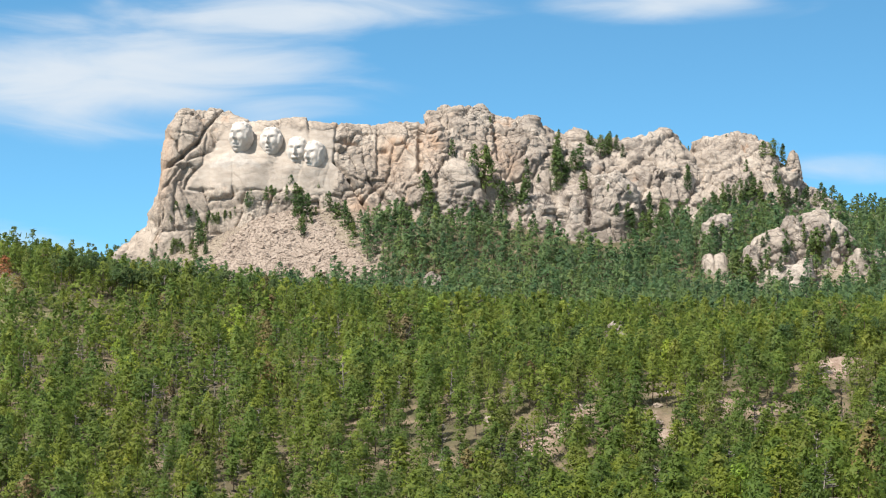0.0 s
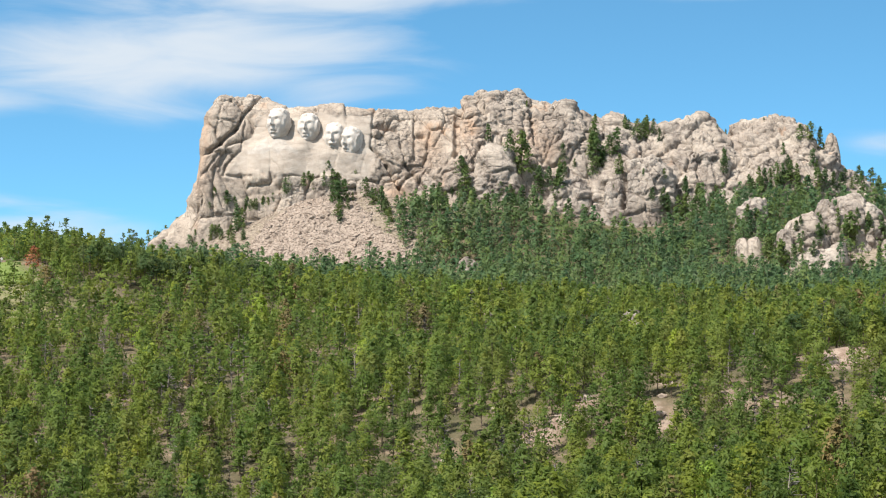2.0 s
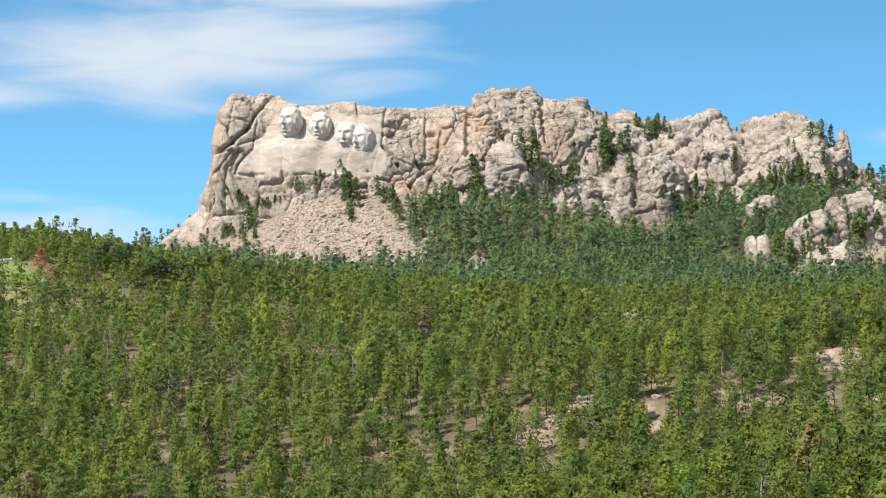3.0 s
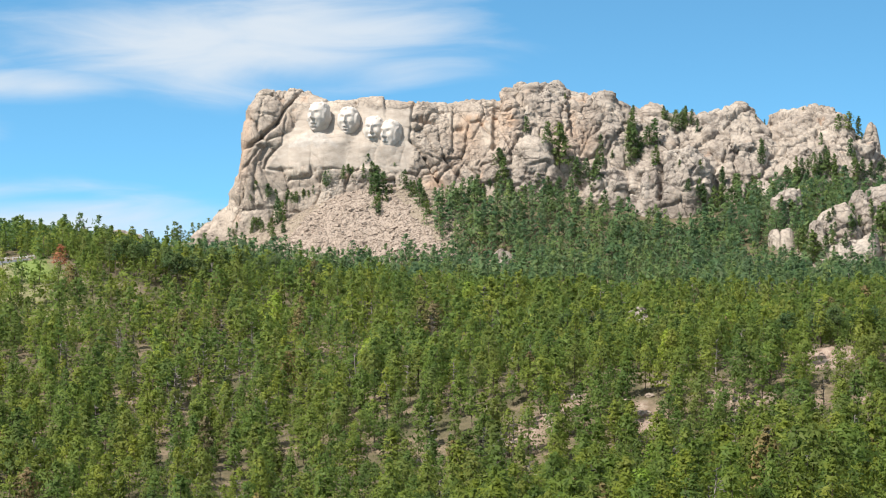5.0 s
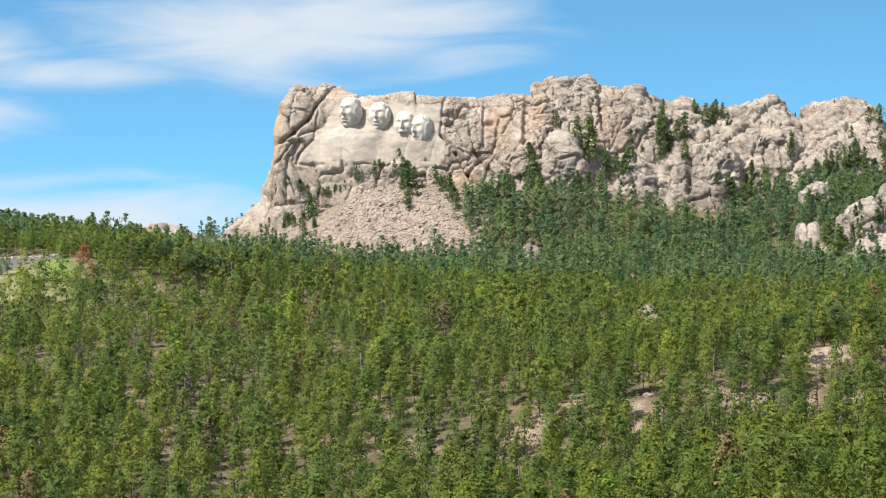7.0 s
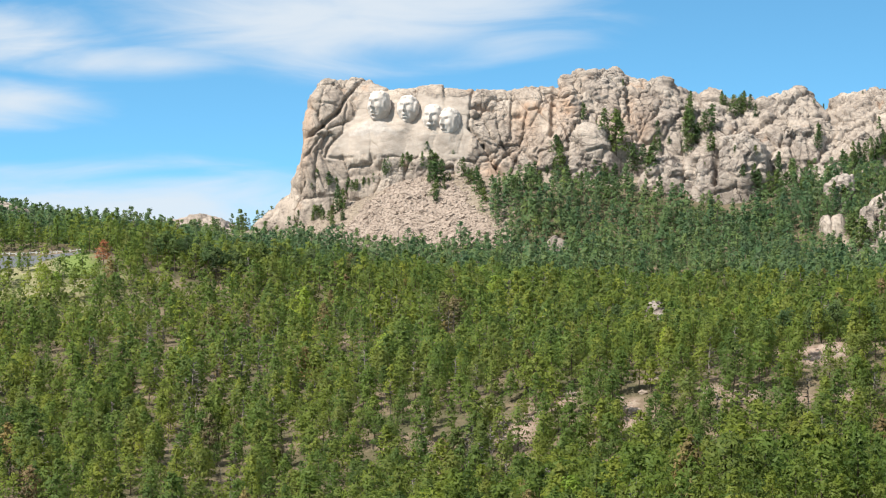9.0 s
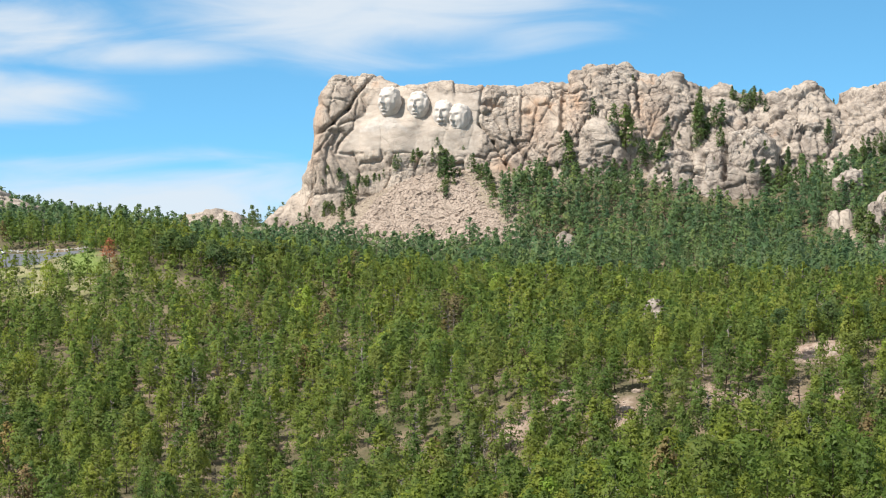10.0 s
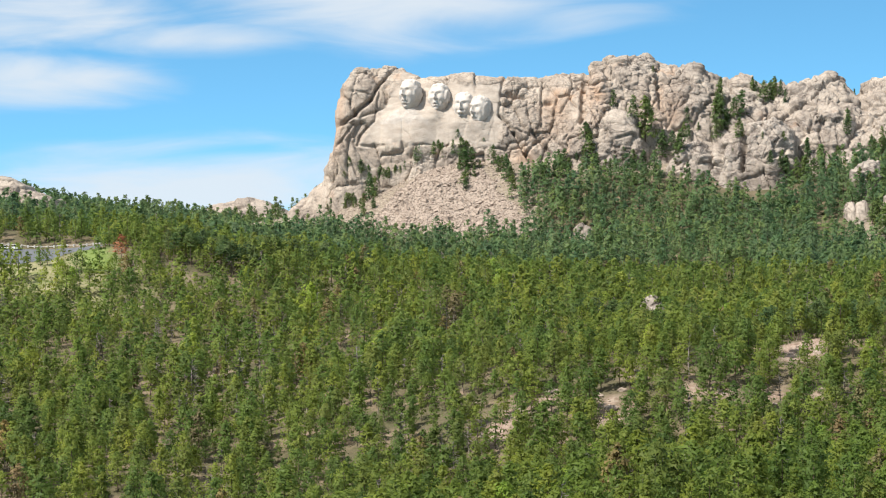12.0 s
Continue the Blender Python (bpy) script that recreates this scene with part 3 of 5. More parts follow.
def sunlit_chest(x, z):
    """The chest below the first head: sunlight on its slope, put into the colour as paler stone."""
    x0, z0 = -118.9, 202.6
    x1, z1 = -118.8, 192.1
    wob = 1.5 * fbm(np.stack([x / 4, z / 4, 0 * x], 1), 2, 78)
    return smooth(1.5, -1.5, np.maximum(np.maximum(z - z0, z1 - z) + wob, np.abs(x - x0) + wob - 5 - 9 * smooth(z0, z1, z)))


def build_mountain():
    xs = np.arange(-188.5, 245.8, 0.6)
    top = line([(-188.5, 135.5), (-176.9, 149.6), (-169.5, 157.1), (-163.9, 174.6), (-160.2, 196.8), (-159.1, 213.8), (-154.1, 224.0), (-146.2, 227.6), (-133.3, 228.1),
                (-123.3, 223.6), (-113.7, 219.3), (-86.7, 221.8), (-72.6, 219.8), (-46.5, 218.2), (-29.5, 221.7), (-10.9, 222.2), (-6.4, 230.8), (10.2, 233.3),
                (26.0, 232.5), (33.9, 227.1), (45.7, 225.5), (57.4, 228.7), (64.3, 223.3), (71.0, 217.4), (87.3, 219.4), (101.9, 209.8), (116.0, 210.3), (118.5, 214.5),
                (127.3, 217.1), (139.7, 218.5), (145.0, 215.7), (149.3, 211.1), (155.7, 206.0), (159.2, 207.2), (164.5, 213.6), (176.9, 216.9), (181.1, 218.3), (192.8, 219.0),
                (199.9, 218.0), (203.4, 214.2), (205.9, 206.8), (212.3, 199.0), (216.5, 192.4), (219.3, 187.5), (226.4, 184.4), (233.5, 181.6), (238.8, 178.6), (245.8, 168.0)])
    front = line([(-195.9, 1098), (-160.6, 1106), (-120.0, 1116), (-72.5, 1117), (-31.8, 1122), (-4.7, 1118), (42.7, 1128), (76.6, 1128), (127.5, 1118), (178.3, 1118), (237.6, 1128)])
    depth = line([(-195.9, 12), (-167.4, 30), (-133.5, 54), (-113.2, 34), (-72.5, 36), (-25.1, 50), (8.8, 60), (52.9, 70), (76.6, 82), (127.5, 85), (178.3, 105), (237.6, 60)])
    cracks = [(-130.7, 226.3, -139.1, 213.3, 4.2, 0.9), (-139.1, 213.3, -141.4, 207.2, 4.2, 0.9), (-141.4, 207.2, -149.7, 198.0, 4.8, 1.2), (-149.7, 198.0, -157.1, 190.8, 4.2, 1.0),
              (-139.5, 192.6, -145.5, 184.8, 1.6, 0.7), (-145.5, 184.8, -146.5, 178.6, 1.6, 0.7), (-136.7, 214.0, -138.5, 192.6, 1.2, 0.6), (-155.0, 211.8, -140.7, 209.6, 1.2, 0.6),
              (-151.0, 221.4, -153.5, 204.4, 1.1, 0.6), (-146.4, 178.0, -130.8, 176.1, 1.4, 0.9), (-150.7, 191.5, -160.7, 176.1, 1.4, 0.7), (-154.0, 188.1, -142.9, 167.1, 1.2, 0.6),
              (-157.3, 181.3, -146.9, 159.3, 1.2, 0.6), (-160.6, 174.4, -153.0, 157.6, 1.2, 0.6),
              (-59.8, 195.0, -51.3, 184.9, 4.2, 1.0), (-51.3, 184.9, -43.7, 171.1, 5.0, 1.1), (-43.7, 171.1, -37.1, 162.3, 5.0, 1.1),
              (-43.9, 197.9, -40.4, 186.4, 2.4, 0.8), (-40.4, 186.4, -27.7, 169.5, 4.0, 1.0), (-37.3, 180.6, -43.7, 170.4, 2.4, 0.8), (-54.0, 188.3, -38.7, 182.3, 1.4, 0.6),
              (-10.3, 225.0, -11.3, 191.0, 4.0, 1.1), (1.6, 224.1, 5.7, 218.7, 5.0, 2.2), (-59.3, 209.3, -47.7, 206.7, 4.5, 1.6), (-36.3, 217.3, -35.4, 189.5, 2.2, 0.8),
              (32.2, 222.0, 37.1, 198.2, 4.0, 1.3), (-34.8, 203.4, -30.7, 202.7, 3.5, 1.4), (-61.1, 218.4, -60.2, 195.0, 1.8, 0.8), (-8.5, 220.6, -23.9, 197.4, 1.3, 0.6),
              (-10.0, 196.1, -21.0, 179.1, 1.4, 0.7), (-45.8, 215.5, -44.3, 198.5, 1.2, 0.6), (-59.3, 214.0, -10.1, 211.7, 1.0, 0.6)]
    bulges = [(-111.5, 208.1, 3, 8, -2.0), (-94.2, 204.9, 3, 8, -2.0), (-115.6, 212.2, 8, 9, 1.2), (-98.7, 209.6, 7, 9, 1.0), (-116.9, 200.6, 5, 5, 3.0), (-100.6, 197.4, 5, 5, 2.5), (-85.6, 192.1, 6, 5, 1.4), (-74.0, 191.5, 6, 5, 1.6)]
    return rock_mass("mountain", "pale granite mountain ridge with fissured cliffs", xs, top, front, depth, 90, 215, 3, cracks=cracks, bulges=bulges,
                     carved=carved_zone, rust=rust_marks, calm=lambda x, z: np.maximum(0.84 * carved_zone(x, z), 0.6 * smooth(-154.5, -143.7, x) * smooth(-54.9, -62.3, x) * smooth(102, 96, z)), tall=1.3, extra=apron, bold=line([(42.7, 1.0), (76.6, 1.3), (212.2, 1.35)]),
                     broken=line([(-177.6, 0.6), (-157.3, 0.45), (-120.0, 0.42), (-59.0, 0.42), (-13.2, 0.45), (-4.7, 0.85), (63.1, 0.95), (93.6, 0.9), (212.2, 1.0)]))


MOUNTAIN = build_mountain()


def outcrop(label, front_y, deep, back, seed, top, amp=0.8, power=2.6, step=0.65, cracks=(), lean=0.35, name="rock_outcrop"):
    """A free body of rock, whose top line runs from the ground at one end to the ground at the other."""
    x0, x1 = top[0][0], top[-1][0]
    xs = np.arange(x0, x1 + step, step)
    mid = np.clip(1 - ((xs - (x0 + x1) / 2) / ((x1 - x0) / 2)) ** 2, 0, 1) ** 0.5
    front = lambda x: front_y + deep * 0.8 * (1 - mid)
    depth = lambda x: deep * (0.2 + 0.8 * mid)
    zt = line(top)
    h = float(np.max(zt(xs) - ground(xs, 0 * xs + front_y)))
    ob = rock_mass(name, label, xs, zt, front, depth, back, max(18, int(h / step * 1.6)), seed, amp, power, lean, cracks)
    return tagged(ob, category="rock")


ROCKS = [
    outcrop("blocky pale granite outcrop split by a dark cleft", 1088, 34, 30, 210,
            [(65.1, 151.4), (67.6, 171.7), (77.0, 181.0), (86.6, 182.8), (94.4, 188.8), (103.9, 190.2), (115.1, 183.1), (120.0, 153.5)],
            cracks=[(87.6, 186.0, 86.1, 159.9, 6.0, 1.3), (74.7, 173.0, 73.2, 157.5, 4.0, 1.0)]),
    outcrop("low granite blocks beside the split outcrop", 1098, 16, 20, 220,
            [(39.8, 147.1), (43.0, 162.6), (51.5, 176.5), (61.0, 177.6), (67.6, 171.1), (70.7, 148.1)]),
    outcrop("blocky granite buttress below the tower", 1112, 20, 20, 230,
            [(-1.8, 162.9), (1.3, 191.4), (8.6, 196.6), (20.2, 195.0), (26.0, 181.6), (31.3, 164.9)]),
    outcrop("broad pale granite slabs with pines growing between them", 1015, 26, 30, 240,
            [(185.4, 132.0), (187.1, 155.2), (190.7, 162.0), (193.7, 163.5), (195.5, 160.4), (196.7, 155.5), (199.6, 162.6), (207.0, 164.4), (213.0, 161.4), (217.4, 158.5), (221.0, 155.5), (226.4, 147.2), (229.3, 132.2)]),
    outcrop("stepped pale granite ledges below the broad slabs", 1000, 15, 14, 241,
            [(166.5, 128.1), (168.3, 147.9), (175.0, 153.0), (180.8, 154.8), (183.8, 152.5), (185.8, 148.1), (187.6, 137.8), (188.2, 128.9)], 0.7),
    outcrop("upright granite block beside pines on the slope", 995, 10, 12, 242,
            [(159.4, 124.2), (161.1, 142.8), (163.4, 145.8), (166.3, 146.4), (169.3, 142.9), (171.3, 134.7), (172.2, 123.9)], 0.6),
    outcrop("low broken granite ledge above the forest", 985, 11, 12, 243,
            [(164.1, 117.4), (166.3, 129.3), (171.3, 132.2), (179.9, 131.7), (188.6, 134.6), (193.5, 137.0), (194.9, 131.7), (195.8, 119.9)], 0.6),
    outcrop("pale tilted slab at the foot of the ledges", 972, 6, 8, 244,
            [(177.7, 112.3), (179.7, 120.1), (182.6, 123.0), (186.3, 123.6), (188.0, 112.8)], 0.4),
    outcrop("pair of rounded granite boulders on the slope", 1008, 9, 8, 250,
            [(140.2, 122.8), (140.8, 137.1), (142.9, 140.4), (145.8, 140.4), (147.0, 135.5), (148.2, 139.5), (151.7, 140.7), (153.8, 137.1), (154.7, 122.9)], 0.5),
    outcrop("granite slabs among pines on the slope", 1045, 12, 12, 260,
            [(144.6, 140.2), (147.4, 156.8), (152.9, 160.6), (157.5, 163.0), (162.1, 163.4), (163.3, 142.9)], 0.5),
    outcrop("granite ledge on the far slope", 1000, 14, 20, 270,
            [(217.8, 128.8), (223.2, 143.7), (234.5, 140.9), (249.4, 139.5), (257.1, 129.1)], 0.6),
    outcrop("pale boulders among trees at the slope's foot", 940, 6, 6, 280,
            [(206.8, 110.0), (209.4, 117.5), (214.4, 119.8), (218.9, 115.6), (220.1, 110.1)], 0.4),
    outcrop("dark-sided granite blocks at the forest edge", 958, 6, 6, 290,
            [(198.3, 108.7), (200.6, 117.9), (206.7, 119.7), (211.0, 116.0), (213.8, 108.8)], 0.4),
    outcrop("pale granite boulder with a dark side in the forest", 1028, 9, 8, 300,
            [(-8.9, 114.9), (-7.2, 127.1), (-2.0, 130.8), (5.0, 126.6), (7.3, 115.1)], 0.5),
    outcrop("tall tapering granite pinnacle on the ridge", 1192, 9, 9, 310,
            [(216.8, 172.0), (217.6, 192.2), (218.4, 200.5), (219.4, 205.2), (220.8, 208.6), (222.7, 210.0), (225.3, 208.8), (226.6, 203.7), (228.6, 194.8), (230.3, 172.0)], 0.35, step=0.45),
    outcrop("rounded granite blocks below the pinnacle", 1186, 14, 20, 320,
            [(216.2, 165.9), (219.0, 181.2), (223.8, 186.7), (230.8, 187.8), (236.0, 186.7), (240.2, 182.2), (242.8, 165.0)], 0.6),
    outcrop("bare granite hill far behind the forest", 1730, 40, 60, 330,
            [(-469.7, 112.6), (-443.8, 138.7), (-414.0, 146.1), (-391.3, 150.8), (-374.5, 145.7), (-346.6, 133.5), (-323.4, 111.6)], 0.8, step=1.2),
    outcrop("pale layered rock knob among the pines", 612, 9, 8, 350,
            [(55.2, 97.1), (56.3, 106.1), (58.9, 109.5), (62.4, 109.5), (63.9, 104.7), (64.8, 97.1)], 0.45, step=0.4),
    outcrop("small pale rock below the knob", 600, 4, 4, 360,
            [(56.9, 95.3), (58.4, 99.0), (61.0, 99.4), (62.9, 95.3)], 0.3, step=0.3),
    outcrop("granite crag on the wooded ridge", 955, 20, 30, 340,
            [(-338.0, 128.0), (-329.0, 155.0), (-320.0, 158.0), (-310.0, 156.0), (-302.0, 152.5), (-295.0, 150.5), (-288.0, 147.0), (-282.0, 132.0)], 0.9),
]


# ---- the carved heads ----
def carved_head(label, x, y, z, height, yaw, lean=0.0, beard=0.0, moustache=0.0, wig=0.0, seed=1):
    """A colossal stone head as one plain mesh; it faces -y before it is turned."""
    nu, nv = 72, 56
    u = np.linspace(0, 2 * math.pi, nu, endpoint=True)
    v = np.linspace(0.03, math.pi - 0.03, nv)
    U, V = np.meshgrid(u, v)
    n = np.stack([np.sin(V) * np.sin(U), -np.sin(V) * np.cos(U), np.cos(V)], -1).reshape(-1, 3)
    a, c = n[:, 0], n[:, 2]
    face = smooth(0.0, 0.45, -n[:, 1])
    g = lambda x0, z0, rx, rz: np.exp(-((a - x0) / rx) ** 2 - ((c - z0) / rz) ** 2) * face
    both = lambda x0, z0, rx, rz: g(x0, z0, rx, rz) + g(-x0, z0, rx, rz)
    boxy = (np.abs(n) ** 2.7).sum(1) ** (-1 / 2.7)
    p = n * boxy[:, None] * np.array([0.315, 0.38, 0.5])
    p[:, 0] *= 1 - 0.20 * smooth(0.0, -0.95, c) ** 1.3
    p[:, 1] += 0.07 * smooth(0.35, 1.0, c) * face
    out = 0.035 * both(0.34, 0.36, 0.24, 0.07) - 0.06 * both(0.34, 0.20, 0.17, 0.085) + 0.035 * both(0.34, 0.16, 0.09, 0.04)
    out += 0.12 * g(0, 0.10, 0.10, 0.22) + 0.13 * g(0, -0.12, 0.13, 0.08) + 0.03 * both(0.13, -0.16, 0.08, 0.05)
    out += 0.035 * both(0.50, -0.08, 0.18, 0.14) - 0.04 * both(0.46, -0.40, 0.13, 0.18) - 0.03 * both(0.26, -0.25, 0.06, 0.10)
    out += 0.02 * g(0, -0.32, 0.28, 0.06) + 0.035 * g(0, -0.42, 0.26, 0.04) - 0.07 * g(0, -0.49, 0.32, 0.028) + 0.035 * g(0, -0.56, 0.24, 0.04)
    out += -0.04 * g(0, -0.66, 0.30, 0.04) + 0.07 * g(0, -0.84, 0.34, 0.12)
    out += moustache * 0.09 * both(0.19, -0.36, 0.20, 0.06)
    rim = smooth(0.50, 0.80, np.hypot(a, (c + 0.30) * 0.9)) * smooth(-0.1, -0.4, c) * face
    hair = np.clip(smooth(0.70, 0.80, c + 0.22 * np.abs(a)) + smooth(0.80, 0.90, np.abs(a)) * smooth(-0.5, -0.15, c) + 0.5 * (1 - face), 0, 1)
    lock = vnoise(n * np.array([8, 8, 4]), seed) + 0.5 * vnoise(n * np.array([17, 17, 8]), seed + 2)
    out += hair * (0.01 + 0.07 * wig + 0.04 * lock) + beard * rim * (0.05 + 0.03 * lock)
    out += 0.006 * fbm(n * 14, 3, seed + 5)
    p = p + n * out[:, None] * np.array([0.7, 1.0, 0.5])
    me = mesh_from("carved_head", p * height, grid_faces(nv, nu), CARVED)
    ob = new("carved_head", me)
    ob.matrix_world = pose(x, y, z, lean, 0, yaw)
    return tagged(ob, label, "sculpture", "carved heads on the cliff")


carved_head("colossal carved head of pale granite with swept-back hair", -116.3, 1131.5, 209.2, 18.4, -24, wig=0.5, lean=-6, seed=1)
carved_head("colossal carved granite head looking up slightly, full hair", -98.4, 1132.5, 206.6, 17.2, -12, wig=1.0, lean=-9, seed=2)
carved_head("colossal carved granite head with moustache, set back in rock", -82.8, 1132, 200.6, 18.4, -8, moustache=1.0, wig=0.4, lean=-5, seed=3)
carved_head("colossal carved granite head with a short beard", -73.0, 1131.3, 198.0, 18.4, -26, beard=1.0, wig=0.6, lean=-6, seed=4)


# ---- talus ----
def on_talus(x, y):
    down = (1122 - y) / 80
    edge = 6 * vnoise(np.stack([x / 9, y / 9, 0 * x], 1), 4)
    return (15 + 42 * np.clip(down, 0, 1) + edge - np.abs(x + 90 - 5 * down)) * (y < 1119)


def talus():
    """Thousands of blasted blocks that lie on the slope under the cliff."""
    X, Y = np.meshgrid(np.arange(-150, -16, 1.5), np.arange(1030, 1123, 1.5))
    lift = np.clip(on_talus(X.ravel(), Y.ravel()).reshape(X.shape) * 0.2, -1.5, 0.5)
    p = np.stack([X, Y, ground(X, Y) + lift + 0.15 * vnoise(np.stack([X.ravel(), Y.ravel(), 0 * X.ravel()], 1) / 2, 3).reshape(X.shape)], -1)
    slope = tagged(new("talus_slope", mesh_from("talus_slope", p.reshape(-1, 3), grid_faces(*X.shape), SCREE)), "steep slope of pale rock rubble", "rubble", kind="structure")
    rng = np.random.default_rng(21)
    n = 24000
    x, y = rng.uniform(-182, -26, n), rng.uniform(1030, 1120, n)
    apron = (np.abs(x + 105) < 74) & (y > 1036) & (rng.uniform(0, 1, n) < 0.30)
    keep = (on_talus(x, y) > 0.5) | apron
    x, y = x[keep], y[keep]
    n = len(x)
    cube = np.array([(a, b, c) for a in (-1, 1) for b in (-1, 1) for c in (-1, 1)], float)
    quads = np.array([(0, 1, 3, 2), (4, 6, 7, 5), (0, 4, 5, 1), (2, 3, 7, 6), (0, 2, 6, 4), (1, 5, 7, 3)])
    size = np.clip(rng.lognormal(-1.25, 0.42, n), 0.16, 1.1)[:, None, None]
    v = cube[None] * rng.uniform(0.45, 1.0, (n, 1, 3)) * size + rng.normal(0, 0.16, (n, 8, 3)) * size
    q = rng.normal(size=(n, 4))
    q /= np.linalg.norm(q, axis=1, keepdims=True)
    r, i, j, k = q.T
    R = np.stack([1 - 2 * (j * j + k * k), 2 * (i * j - k * r), 2 * (i * k + j * r), 2 * (i * j + k * r), 1 - 2 * (i * i + k * k), 2 * (j * k - i * r),
                  2 * (i * k - j * r), 2 * (j * k + i * r), 1 - 2 * (i * i + j * j)], 1).reshape(-1, 3, 3)
    v = np.einsum("nij,nkj->nki", R, v)
    v += np.stack([x, y, ground(x, y) + np.where(on_talus(x, y) > 0.5, 0.45, 0.0) + 0.2 * size[:, 0, 0]], 1)[:, None]
    f = (quads[None] + 8 * np.arange(n)[:, None, None]).reshape(-1, 4)
    blocks = []
    for k in range(8):
        bm = bmesh.new()
        bmesh.ops.create_cube(bm, size=1)
        for c in bm.verts:
            c.co = Vector([a * b for a, b in zip(c.co, (1.3, 1.0, 0.8))]) + Vector(rng.normal(0, 0.13, 3))
        bmesh.ops.bevel(bm, geom=bm.edges[:], offset=0.06, segments=1, affect="EDGES")
        me = bpy.data.meshes.new("block")
        bm.to_mesh(me)
        bm.free()
        me.materials.append(SCREE)
        blocks.append(me)
    for k in range(260):
        bx, by = rng.uniform(-150, -36), rng.uniform(1034, 1112)
        if on_talus(np.array([bx]), np.array([by]))[0] < 2:
            continue
        size = float(np.clip(rng.lognormal(0.45, 0.25), 1.1, 2.8))
        block = new("block", blocks[k % 8])
        block.parent = slope
        block.matrix_basis = Matrix.LocRotScale((bx, by, float(ground(bx, by)) + 0.5 + 0.15 * size), Euler(rng.uniform(-0.6, 0.6, 3) + np.array([0, 0, k])), (size, size, size))
    ob = new("talus_rocks", mesh_from("talus_rocks", v.reshape(-1, 3), f, SCREE, False))
    tagged(ob, "fan of broken pale granite blocks under the carved cliff", "rubble", kind="stuff")


talus()


# ---- trees ----
def needle_clumps(rng, centres, sizes, count, leaf):
    """Small triangles strewn over flattened clumps."""
    n = len(centres) * count
    c = np.repeat(centres, count, 0)
    s = np.repeat(sizes, count)[:, None]
    d = rng.normal(size=(n, 3))
    d[:, 2] = np.abs(d[:, 2]) * 0.9 - 0.2
    d /= np.linalg.norm(d, axis=1, keepdims=True)
    c = c + d * rng.uniform(0.1, 1.3, (n, 1)) * s * np.array([1.05, 1.05, 0.85])
    nrm = d * 0.9 + c * np.array([2.2, 2.2, 0]) + np.array([0, 0, 0.6]) + 0.45 * rng.normal(size=(n, 3))
    nrm /= np.linalg.norm(nrm, axis=1, keepdims=True)
    t = np.cross(nrm, rng.normal(size=(n, 3)))
    t /= np.linalg.norm(t, axis=1, keepdims=True)
    b = np.cross(nrm, t)
    k = leaf * rng.uniform(0.6, 1.3, (n, 1))
    tri = np.stack([c + 1.25 * k * t, c + k * (-0.7 * t + 0.5 * b), c + k * (-0.7 * t - 0.5 * b)], 1)
    soft = d * 0.5 + c * np.array([3.4, 3.4, 0]) + np.array([0, 0, 0.5]) + 0.22 * rng.normal(size=(n, 3))
    soft /= np.linalg.norm(soft, axis=1, keepdims=True)
    return tri.reshape(-1, 3), np.repeat(soft, 3, 0)


def tube(path, radii, sides):
    path, radii = np.asarray(path, float), np.asarray(radii, float)
    a = np.linspace(0, 2 * math.pi, sides, endpoint=False)
    ring = np.stack([np.cos(a), np.sin(a), 0 * a], 1)
    along = path[-1] - path[0]
    if abs(along[2]) < np.linalg.norm(along) * 0.7:
        side = np.cross(along / np.linalg.norm(along), [0, 0, 1])
        ring = np.cos(a)[:, None] * side + np.sin(a)[:, None] * np.array([0, 0, 1.0])
    v = (path[:, None, :] + radii[:, None, None] * ring[None]).reshape(-1, 3)
    f = []
    for i in range(len(path) - 1):
        for j in range(sides):
            p, q = i * sides + j, i * sides + (j + 1) % sides
            f += [(p, q, q + sides), (p, q + sides, p + sides)]
    return v, np.array(f)


